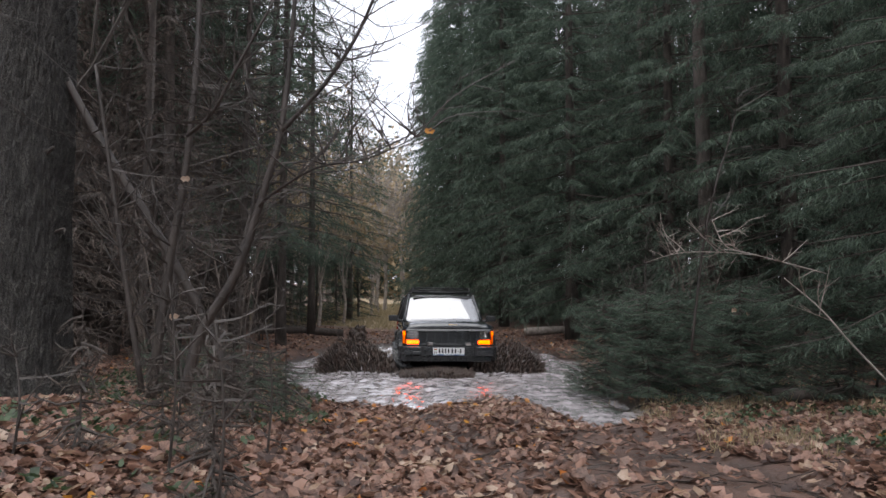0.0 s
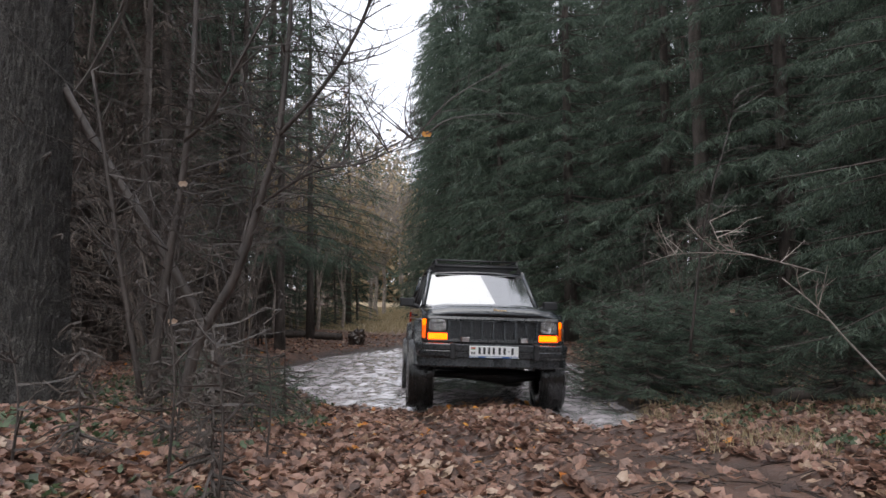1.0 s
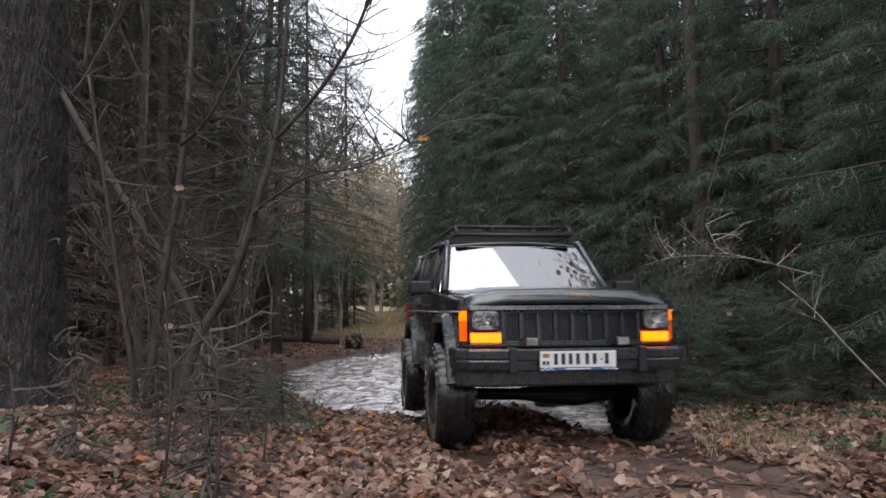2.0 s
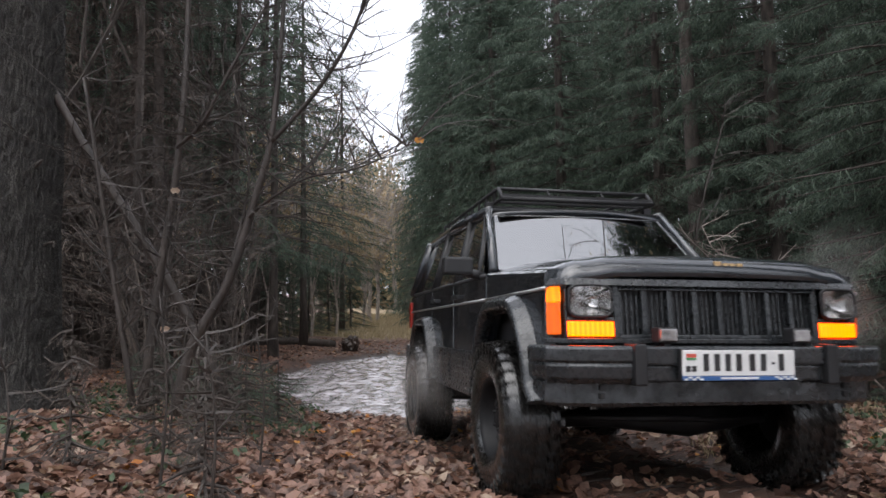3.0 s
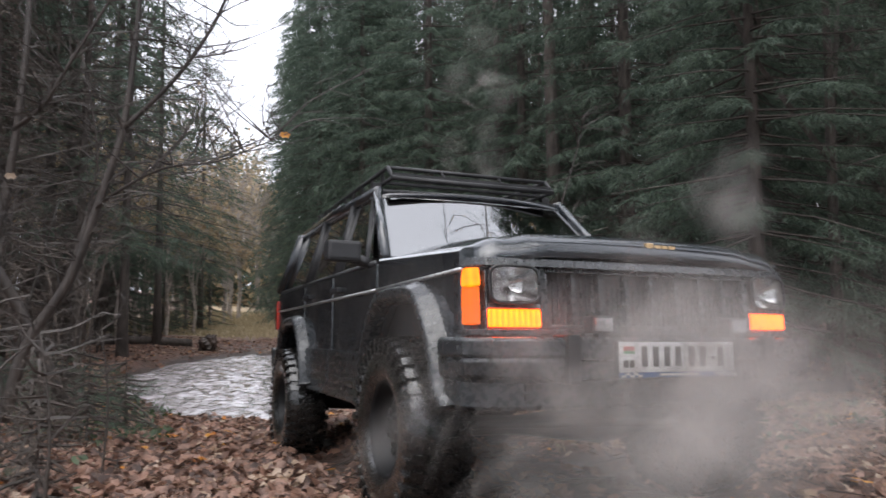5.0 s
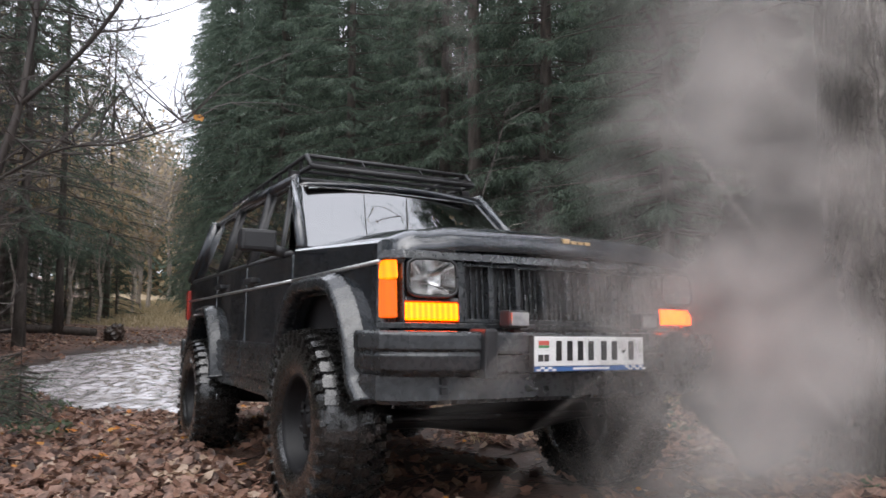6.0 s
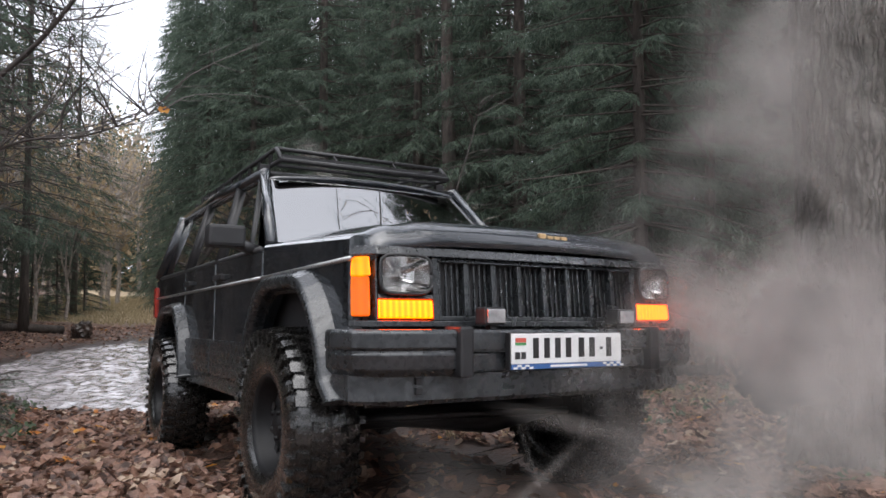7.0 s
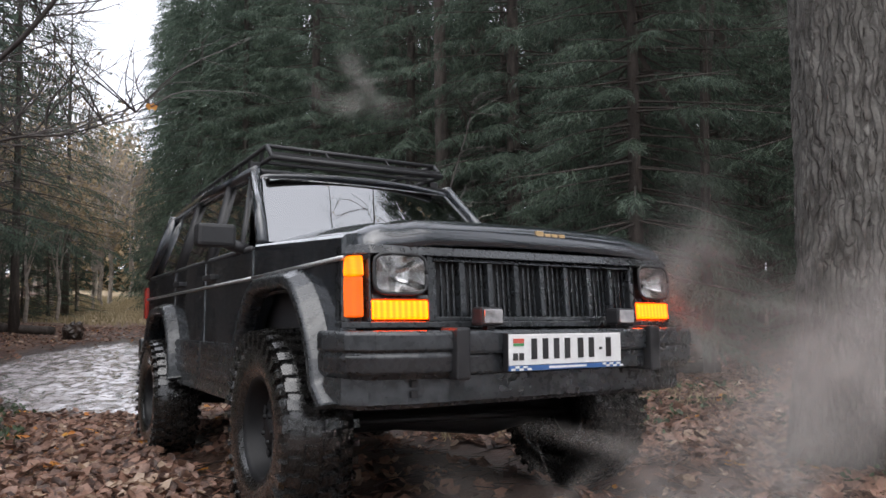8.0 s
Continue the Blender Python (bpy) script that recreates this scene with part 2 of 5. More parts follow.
def tube_data(points, radii, sides=6):
    """Vertices and faces of a tapered tube along points."""
    verts, faces = [], []
    pts = [Vector(p) for p in points]
    for i, p in enumerate(pts):
        d = (pts[min(i + 1, len(pts) - 1)] - pts[max(i - 1, 0)]).normalized()
        u = d.cross(Vector((0.31, 0.95, 0.07))).normalized()
        v = d.cross(u)
        for k in range(sides):
            a = 2 * math.pi * k / sides
            verts.append(p + (u * math.cos(a) + v * math.sin(a)) * radii[i])
    for i in range(len(pts) - 1):
        for k in range(sides):
            q = (k + 1) % sides
            faces.append((i * sides + k, i * sides + q, (i + 1) * sides + q, (i + 1) * sides + k))
    faces.append(tuple(range(sides))[::-1])
    faces.append(tuple((len(pts) - 1) * sides + k for k in range(sides)))
    return verts, faces


class Soup:
    """Collects vertices and faces of one mesh."""

    def __init__(self):
        self.v, self.f = [], []

    def add(self, verts, faces):
        n = len(self.v)
        self.v.extend(tuple(p) for p in verts)
        self.f.extend(tuple(i + n for i in f) for f in faces)

    def tube(self, points, radii, sides=6):
        self.add(*tube_data(points, radii, sides))

    def mesh(self, name):
        return arrays(name, self.v, self.f)


def tubes(name, runs, material, parent, sides=6, label="", smooth=True):
    s = Soup()
    for points, r in runs:
        s.tube(points, r if isinstance(r, (list, tuple)) else [r] * len(points), sides)
    return part_mesh(name, s.mesh(name), material, parent, label, smooth)


def bend(points, n=4):
    """A smooth line through a few points."""
    p = [Vector(q) for q in points]
    p = [2 * p[0] - p[1], *p, 2 * p[-1] - p[-2]]
    out = []
    for i in range(1, len(p) - 2):
        for k in range(n):
            t = k / n
            a, b, c, d = p[i - 1 : i + 3]
            out.append(0.5 * (2 * b + (c - a) * t + (2 * a - 5 * b + 4 * c - d) * t * t + (3 * b - a - 3 * c + d) * t ** 3))
    return out + [p[-2]]


def sm(a, b, x):
    t = min(max((x - a) / (b - a), 0), 1)
    return t * t * (3 - 2 * t)


# ---- ground ----
WATER_Z = -0.54
PROFILE = ([-60, 0, 2, 3.4, 5.9, 7.2, 8.5, 9.5, 19, 22, 30, 60, 100, 400], [0.3, 0.02, 0.0, -0.07, -0.30, -0.40, -0.48, -0.50, -0.49, -0.43, -0.38, -0.1, 0.8, 6.0])


def road_x(y):
    return float(np.interp(y, [-10, 0, 4, 9, 13, 20, 35, 60], [0.9, 0.9, 0.8, 0.45, 0.1, -0.5, -1.7, -3.6]))


def rut_x(y):
    """The middle between the two wheel ruts."""
    return float(np.interp(y, [0, 3.4, 4.0, 7.2, 8.8, 10.9, 13.2, 20, 30], [1.55, 1.23, 1.12, 0.60, 0.47, 0.31, 0.03, -0.5, -1.2]))


def ground(x, y):
    z = float(np.interp(y, *PROFILE))
    off = x - road_x(y)
    left, right = sm(1.4, 3.6, -off), sm(1.7, 4.5, off)
    fade = 1 - 0.5 * sm(6, 14, y)
    z += (0.28 * left + 0.16 * right) * fade
    e = ((x + 0.25) / 3.0) ** 2 + ((y - 13.8) / 5.2) ** 2 + 0.25 * noise.noise((x * 0.9, y * 0.9, 3.1))
    z -= 0.17 * (1 - sm(0.7, 1.1, e))
    e2 = ((x - 1.75) / 0.6) ** 2 + ((y - 8.6) / 1.7) ** 2 + 0.3 * noise.noise((x * 1.7, y * 1.7, 7.1))
    z -= 0.15 * (1 - sm(0.45, 1.1, e2))
    z += 0.09 * math.exp(-((x - 0.55) / 0.8) ** 2 - ((y - 6.6) / 1.8) ** 2)
    for side in (-0.76, 0.76):
        z -= 0.095 * math.exp(-((x - rut_x(y) - side) / 0.21) ** 2) * sm(1.6, 3.0, y) * (1 - 0.5 * sm(7, 9, y)) * (1 - sm(24, 30, y))
    z += 0.035 * noise.noise((x * 1.3, y * 1.3, 0)) + 0.015 * noise.noise((x * 4, y * 4, 1))
    z += 0.25 * noise.noise((x * 0.12, y * 0.12, 2)) * sm(7, 20, abs(off))
    return z


def wet_and_shade(x, y):
    """How wet the soil is along the ruts and by the puddle, plus painted shade under the parked car."""
    off = x - rut_x(y)
    rut = max(math.exp(-((off - s) / 0.24) ** 2) for s in (-0.76, 0.76)) * sm(1, 3, y) * (1 - sm(22, 28, y))
    shore = 1 - sm(0.02, 0.16, ground(x, y) - WATER_Z)
    # Shade below the parked car, put in as dark soil.
    car_shade = math.exp(-((x - 1.3) / 0.9) ** 2 - ((y - 4.4) / 2.0) ** 2)
    return min(1.0, max(0.8 * rut, shore * (6 < y < 22), 0.6 * car_shade))


def sheet(name, xs, ys, height):
    verts = [(x, y, height(x, y)) for y in ys for x in xs]
    w = len(xs)
    faces = [(j * w + i, j * w + i + 1, (j + 1) * w + i + 1, (j + 1) * w + i) for j in range(len(ys) - 1) for i in range(w - 1)]
    return arrays(name, verts, faces)


xs = np.concatenate([[-400, -200, -100, -60, -40, -28, -20, -15], np.arange(-12, -5, 0.5), np.arange(-5, 5, 0.1), np.arange(5, 12, 0.5), [12, 15, 20, 28, 40, 60, 100, 200, 400]])
ys = np.concatenate([[-300, -100, -40, -20, -10, -5], np.arange(-2, 1.5, 0.4), np.arange(1.5, 10, 0.09), np.arange(10, 24, 0.22), np.arange(24, 50, 1.0), [50, 55, 60, 70, 80, 100, 140, 200, 300, 400]])
ground_mesh = sheet("ground", [float(v) for v in xs], [float(v) for v in ys], ground)
ground_mesh.attributes.new("wet", "FLOAT", "POINT").data.foreach_set("value", [wet_and_shade(v.co.x, v.co.y) if abs(v.co.x) < 8 and 0 < v.co.y < 30 else 0.0 for v in ground_mesh.vertices])
ground_mesh.attributes.new("turf", "FLOAT", "POINT").data.foreach_set("value", [sm(24, 30, v.co.y) * (1 - sm(80, 120, v.co.y)) * sm(-11, -8, v.co.x) * (1 - sm(-0.5, 2, v.co.x)) * (0.75 + 0.5 * noise.noise((v.co.x * 0.8, v.co.y * 0.4, 8))) for v in ground_mesh.vertices])
tagged(part_mesh("ground", ground_mesh, SOIL, smooth=True), "forest track of brown soil under fallen leaves", "ground", kind="structure")
wx, wy = np.arange(-4.2, 3.4, 0.05), np.arange(6.4, 20.6, 0.06)


def ripple(x, y):
    return WATER_Z + 0.020 * noise.noise((x * 2.6, y * 3.6, 5)) + 0.026 * noise.noise((x * 6, y * 7, 6)) + 0.022 * noise.noise((x * 13, y * 15, 9))


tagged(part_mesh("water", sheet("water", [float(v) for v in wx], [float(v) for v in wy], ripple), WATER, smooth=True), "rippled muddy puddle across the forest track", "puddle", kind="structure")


# ---- trees ----
rng = random.Random(7)


def needle_spray(soup, a, b, width, count, droop, r, fine=7):
    """Side twigs along a bough from a to b: slim twigs that hang a little, feathered with finer ones."""
    a, b = Vector(a), Vector(b)
    d = b - a
    side = d.cross(Vector((0, 0, 1)))
    side = side.normalized() if side.length > 1e-4 else Vector((1, 0, 0))
    fwd = d.normalized()
    for i in range(count):
        t = (i + r.random()) / count
        s = 1 if i % 2 else -1
        root = a + d * t + Vector((0, 0, -0.12 * d.length * t * t))
        ln = width * (1.05 - 0.6 * t) * r.uniform(0.6, 1.25)
        dirn = (side * s * r.uniform(0.4, 1.0) + fwd * r.uniform(0.35, 0.9) + Vector((0, 0, -droop * r.uniform(0.3, 1.5)))).normalized()
        tip = root + dirn * ln
        w = Vector((r.uniform(-1, 1), r.uniform(-1, 1), r.uniform(-1, 1))).normalized() * ln * 0.026
        n = len(soup.v)
        soup.v.extend([tuple(root - w), tuple(root + w), tuple(tip)])
        soup.f.append((n, n + 1, n + 2))
        for k in range(fine):
            q = root.lerp(tip, (k + 0.3 + 0.6 * r.random()) / fine)
            reach = ln * 0.46 * (1.1 - 0.5 * k / fine)
            e = q + (dirn * 0.8 + Vector((r.uniform(-1, 1), r.uniform(-1, 1), r.uniform(-1.2, 0.2)))).normalized() * reach
            w2 = Vector((r.uniform(-1, 1), r.uniform(-1, 1), r.uniform(-1, 1))).normalized() * ln * 0.027
            n = len(soup.v)
            soup.v.extend([tuple(q - w2), tuple(q + w2), tuple(e)])
            soup.f.append((n, n + 1, n + 2))


def spruce(height, reach, first, seed, boughs=6, step=0.42, twigs=22, radius=0.16, dry_below=0.0, twig=0.34, fine_to=9.5, fine=7, rise=0.0):
    """A spruce: trunk, boughs and needle sprays; below dry_below its boughs are bare."""
    r = random.Random(seed)
    tree = thing("spruce_tree", "tall dark green spruce with drooping boughs beside the track", "tree", "forest spruces")
    trunk = Soup()
    lean = Vector((r.uniform(-0.02, 0.02), r.uniform(-0.02, 0.02), 1))
    n = 9
    trunk.tube([lean * (height * k / n) + Vector((0, 0, -0.3 if k == 0 else 0)) for k in range(n + 1)], [radius * (1.35 if k == 0 else 1 - 0.93 * k / n) for k in range(n + 1)], 9)
    part_mesh("trunk", trunk.mesh("trunk"), BARK, tree, smooth=True)
    limbs, leaves, dry = Soup(), Soup(), Soup()
    z = first
    while z < height - 0.3:
        f = 1 - (z - first) / (height - first)
        for k in range(boughs):
            a = 2 * math.pi * (k + r.random() * 0.9) / boughs + z
            ln = reach * (0.25 + 0.75 * f) * r.uniform(0.6, 1.15) * (1 if z > dry_below else 0.75)
            base = lean * (z + r.uniform(-0.15, 0.15))
            out = Vector((math.cos(a), math.sin(a), 0))
            mid = base + out * ln * 0.5 + Vector((0, 0, -0.10 * ln))
            end = base + out * ln + Vector((0, 0, (rise - 0.22) * ln + r.uniform(-0.1, 0.1)))
            limbs.tube([base, mid, end], [0.009 + 0.005 * ln, 0.006 + 0.002 * ln, 0.003], 4)
            if z > dry_below:
                n_tw, n_fine = (twigs, fine) if z < fine_to else (twigs // 2, 2)
                needle_spray(leaves, base.lerp(mid, 0.5), mid, twig, n_tw // 3, 0.55 - rise, r, n_fine)
                needle_spray(leaves, mid, end, twig * 1.1, n_tw - n_tw // 3, 0.55 - rise, r, n_fine)
            else:
                needle_spray(dry, base.lerp(mid, 0.3), end, twig, max(6, twigs // 2), 0.5, r, 4)
        z += step * r.uniform(0.7, 1.3)
    tagged(part_mesh("branchwork", limbs.mesh("branchwork"), BARK, tree), kind="stuff")
    if leaves.v:
        part_mesh("crown", leaves.mesh("crown"), NEEDLE, tree)
    if dry.v:
        tagged(part_mesh("dry_twigwork", dry.mesh("dry_twigwork"), NEEDLE_DRY, tree, "bare grey-brown lower twigs"), kind="stuff")
    return tree


def place(tree, spots, r, sink=0.1):
    """Puts the built tree at the first spot and copies at the rest."""
    for k, (x, y) in enumerate(spots):
        m = pose(x, y, ground(x, y) - sink, 0, 0, r.uniform(0, 360))
        if k:
            copy_thing(tree, m)
        else:
            tree.matrix_basis = m


def bare_trunk(height, radius, seed):
    """A forest-grown conifer stem: bare trunk with dead twigs, thin crown high up."""
    r = random.Random(seed)
    tree = thing("conifer_trunk", "slender bare conifer trunk with dead twigs in shade", "tree", "forest trunks")
    s = Soup()
    lean = Vector((r.uniform(-0.03, 0.03), r.uniform(-0.03, 0.03), 1))
    s.tube([lean * (height * k / 6) + Vector((r.uniform(-0.03, 0.03), r.uniform(-0.03, 0.03), -0.3 if k == 0 else 0)) for k in range(7)], [radius * (1.25 if k == 0 else 1 - 0.75 * k / 6) for k in range(7)], 8)
    part_mesh("trunk", s.mesh("trunk"), BARK, tree, smooth=True)
    dry, green = Soup(), Soup()
    for k in range(64):
        z = r.uniform(0.8, height * 0.7)
        a = r.uniform(0, 6.28)
        ln = r.uniform(0.5, 1.5)
        p, q = lean * z, lean * z + Vector((math.cos(a) * ln, math.sin(a) * ln, -0.15 * ln + r.uniform(-0.2, 0.3)))
        dry.tube([p, p.lerp(q, 0.5) + Vector((0, 0, 0.06)), q], [0.009, 0.006, 0.003], 3)
        for j in range(4):
            u = p.lerp(q, r.uniform(0.35, 0.9))
            dry.tube([u, u + Vector((r.uniform(-0.3, 0.3), r.uniform(-0.3, 0.3), r.uniform(-0.2, 0.15)))], [0.005, 0.002], 3)
    z = height * 0.5
    while z < height:
        for k in range(5):
            a = r.uniform(0, 6.28)
            ln = 1.8 * (1.15 - z / height) * r.uniform(0.7, 1.2) + 0.4
            p = lean * z
            needle_spray(green, p, p + Vector((math.cos(a) * ln, math.sin(a) * ln, -0.2 * ln)), 0.6, 6, 0.5, r, 4)
        z += 0.7
    tagged(part_mesh("dry_twigwork", dry.mesh("dry_twigwork"), NEEDLE_DRY, tree), kind="stuff")
    part_mesh("crown", green.mesh("crown"), NEEDLE, tree)
    return tree


def broadleaf(height, seed, leaf_mat, label, wood=None, girth=0.011):
    """A bare deciduous tree with fine forked twigs and a few last leaves."""
    r = random.Random(seed)
    tree = thing("birch_tree", label, "tree", "far pale trees")
    s, lf = Soup(), Soup()

    def grow(p, d, ln, rad, level):
        q = p + d * ln
        s.tube([p, p.lerp(q, 0.5) + Vector((r.uniform(-1, 1), r.uniform(-1, 1), 0)) * ln * 0.05, q], [rad, rad * 0.8, rad * 0.6], 6 if level == 0 else 3)
        if level >= 4:
            for _ in range(3):
                c = q + Vector((r.uniform(-1, 1), r.uniform(-1, 1), r.uniform(-1, 1))) * 0.4
                w = Vector((r.uniform(-1, 1), r.uniform(-1, 1), r.uniform(-1, 1))) * 0.07
                u = Vector((r.uniform(-1, 1), r.uniform(-1, 1), r.uniform(-1, 1))) * 0.07
                lf.add([c - w, c + u, c + w, c - u], [(0, 1, 2, 3)])
            return
        for _ in range(3 if level else 2):
            nd = (d + Vector((r.uniform(-1, 1), r.uniform(-1, 1), r.uniform(-0.3, 0.6))) * 0.55).normalized()
            grow(p.lerp(q, r.uniform(0.5, 1.0)), nd, ln * r.uniform(0.55, 0.8), rad * 0.55, level + 1)
        grow(q, (d + Vector((r.uniform(-1, 1), r.uniform(-1, 1), 0.5)) * 0.12).normalized(), ln * 0.8, rad * 0.62, level + 1)

    grow(Vector((0, 0, -0.2)), Vector((0, 0, 1)), height * 0.34, height * girth, 0)
    tagged(part_mesh("branchwork", s.mesh("branchwork"), wood or PALE_WOOD, tree), kind="stuff")
    tagged(part_mesh("foliage", lf.mesh("foliage"), leaf_mat, tree), kind="stuff")
    return tree


# spruces along the right of the track, full to the ground
wall_a = spruce(19, 3.0, 1.3, 11, boughs=8, step=0.42, twigs=40, radius=0.17, twig=0.46)
place(wall_a, [(3.5, 19.5), (6.4, 13.2), (5.6, 24.0), (9.5, 16.0)], rng)
wall_b = spruce(17, 2.7, 1.7, 12, boughs=8, step=0.44, twigs=38, radius=0.15, twig=0.46)
place(wall_b, [(5.2, 16.4), (8.4, 20.0), (9.6, 10.8)], rng)
# taller ones further down the track, close together
wall_d = spruce(20, 2.9, 1.2, 10, boughs=9, step=0.40, twigs=24, radius=0.16, twig=0.72, fine_to=17.0, fine=4)
place(wall_d, [(2.2, 26.0), (0.8, 33.0), (2.9, 36.0), (1.2, 50.0), (-0.7, 45.0), (4.6, 36.0), (2.8, 44.0), (3.3, 30.5), (0.2, 39.0), (5.0, 28.5), (7.4, 28.0)], rng)
# spruces along the left, thinner, bare below
wall_c = spruce(15, 2.2, 0.9, 13, boughs=7, step=0.36, twigs=30, radius=0.13, dry_below=7.5, twig=0.42, fine=5)
place(wall_c, [(-5.3, 16.5), (-8.0, 20.0), (-7.2, 12.0), (-9.8, 15.0), (-9.5, 26.0), (-5.2, 9.2), (-7.0, 7.6), (-4.9, 12.8)], rng)
sparse = spruce(13, 3.0, 2.6, 18, boughs=5, step=0.5, twigs=34, radius=0.11, twig=0.36)
place(sparse, [(-3.75, 20.5), (-3.7, 16.4), (-6.0, 30.0), (-6.6, 24.0), (-4.3, 15.2), (-3.9, 30.0)], rng)
# small spruces by the bend and on the left verge
young = spruce(4.2, 1.25, 0.25, 14, boughs=7, step=0.2, twigs=24, radius=0.045, twig=0.22, fine=5)
place(young, [(-4.6, 26.0), (-4.3, 29.0), (-5.0, 22.5), (-3.9, 33.0), (3.4, 29.0), (-6.1, 27.5), (-2.0, 52.0), (-7.0, 50.0)], rng)
# low young spruces by the right verge
low = spruce(1.65, 0.78, 0.08, 15, boughs=9, step=0.095, twigs=26, radius=0.02, twig=0.15, fine=6, rise=0.32)
tagged(low, "bushy young spruce growing low on the verge", "young spruce", "verge spruces")
place(low, [(2.45, 8.6), (3.0, 9.2), (3.35, 8.1), (2.75, 9.9), (3.9, 8.9), (2.2, 9.7), (4.3, 7.6), (3.5, 10.2)], rng, 0.03)
# boughed spruce hanging over the right verge
hang = spruce(9.5, 2.5, 1.0, 16, boughs=8, step=0.27, twigs=52, radius=0.11, twig=0.27)
place(hang, [(5.2, 7.4), (7.4, 5.6), (6.6, 9.2)], rng)

trunks = [bare_trunk(15, 0.14, 21), bare_trunk(17, 0.18, 22), bare_trunk(13, 0.10, 23)]
spots = [[], [], []]
for _ in range(2500):
    x, y = rng.uniform(-26, 26), rng.uniform(4.5, 40)
    off = x - road_x(y)
    if (-4.3 if y > 11 else -4.9) < off < 3.9 or x < -0.62 * y - 5 or x > 0.9 * y + 6 or (x > 0 and (y < 9.5 or y < 24) and off < (7.5 if y < 10 else 6.3)) or (x < 0 and y < 8):
        continue
    if all((x - a) ** 2 + (y - b) ** 2 > 1.3 ** 2 for s in spots for a, b in s):
        spots[rng.randrange(3)].append((x, y))
for k in range(3):
    place(trunks[k], spots[k][:28], rng)

pale = broadleaf(12, 31, TAN, "pale bare birch with last yellow leaves far down the track")
place(pale, [(-5.3, 40.0), (-3.4, 58.0), (-7.5, 46.0), (-2.6, 66.0), (-6.0, 62.0), (-9.0, 58.0), (-4.6, 49.0), (-1.0, 72.0), (-11.0, 66.0), (-3.6, 44.0), (-5.4, 53.0), (-6.4, 33.0), (-8.0, 37.0), (-5.2, 36.0), (-9.0, 42.0), (-7.6, 29.5), (-10.5, 33.0)], rng)
slim = broadleaf(6, 32, TAN, "slim bare sapling with a few yellow leaves")
place(slim, [(-4.7, 20.5), (-4.9, 23.5), (-4.2, 31.0), (-5.6, 28.5), (-3.6, 36.0), (-5.2, 26.0), (-4.4, 34.0), (-4.2, 24.2), (-3.8, 27.2), (-5.6, 21.6), (-6.2, 24.6), (-5.0, 31.2), (-6.5, 35.0), (-4.4, 37.0), (-3.6, 40.5), (-7.0, 22.2)], rng)
copy_thing(trunks[1], pose(5.3, 14.3, ground(5.3, 14.3) - 0.1, 0, 0, 130))
# trees behind the camera
back = broadleaf(14, 33, TAN, "bare dark tree beside the track with few leaves", BARK)
place(back, [(5.6, -1.0), (-4.6, -3.5), (6.0, -4.0)], rng)
place(copy_thing(wall_b, Matrix()), [(10.5, 6.6), (12.5, 9.5)], rng)
place(copy_thing(sparse, Matrix()), [(-8.5, -9.0), (9.5, -8.0), (1.5, -24.0), (-9.0, 2.0)], rng)
for x, y in ((-4.5, -9), (4.8, -9), (-7, -3), (10, -2), (-10, 4), (0, -18)):
    copy_thing(trunks[1], pose(x, y, ground(x, y) - 0.1, 0, 0, x * 40))


limbed = broadleaf(13, 34, TAN, "slender dark bare tree leaning over the track", BARK, 0.0058)
place(limbed, [(-4.7, 8.0), (7.5, 3.2), (5.9, 7.0), (-4.5, 10.8)], rng)


# far woods all round, closing the view
def far_woods():
    r = random.Random(41)
    green, tan = Soup(), Soup()
    for j in range(68000):
        a = r.uniform(-math.pi, math.pi) if j > 17000 else r.uniform(-0.19, -0.02)
        slope = math.tan(a) if abs(a) < 1.3 else 9
        gap = abs(a) < 1.3 and -0.19 < slope < -0.02
        if not gap and abs(a) < 1.3 and -0.19 < slope < -0.03:
            continue
        far = r.uniform(72, 92) if gap else r.uniform(42, 60)
        tall = (17 if gap else 23) * (0.7 + 0.3 * noise.noise((a * 30, 0.3, 1)) + 0.25 * r.random())
        z = tall * r.random() ** 0.8
        c = Vector((math.sin(a) * far, math.cos(a) * far, z + 0.3))
        k = (0.8 if gap else 1.0) * (1.15 - 0.5 * z / tall)
        u = Vector((r.uniform(-1, 1), r.uniform(-1, 1), r.uniform(-0.9, 0.1))) * k
        w = Vector((r.uniform(-1, 1), r.uniform(-1, 1), r.uniform(-0.5, 0.5))) * k * 0.4
        (tan if gap and r.random() < 0.55 else green).add([c, c + u * 0.5 + w, c + u, c + u * 0.5 - w], [(0, 1, 2, 3)])
    tagged(part_mesh("far_woods", green.mesh("far_woods"), NEEDLE), "dense dark spruce woods in the distance", "woods", kind="stuff")
    tagged(part_mesh("far_birches", tan.mesh("far_birches"), TAN), "pale autumn birches beyond the clearing", "woods", kind="stuff")


far_woods()


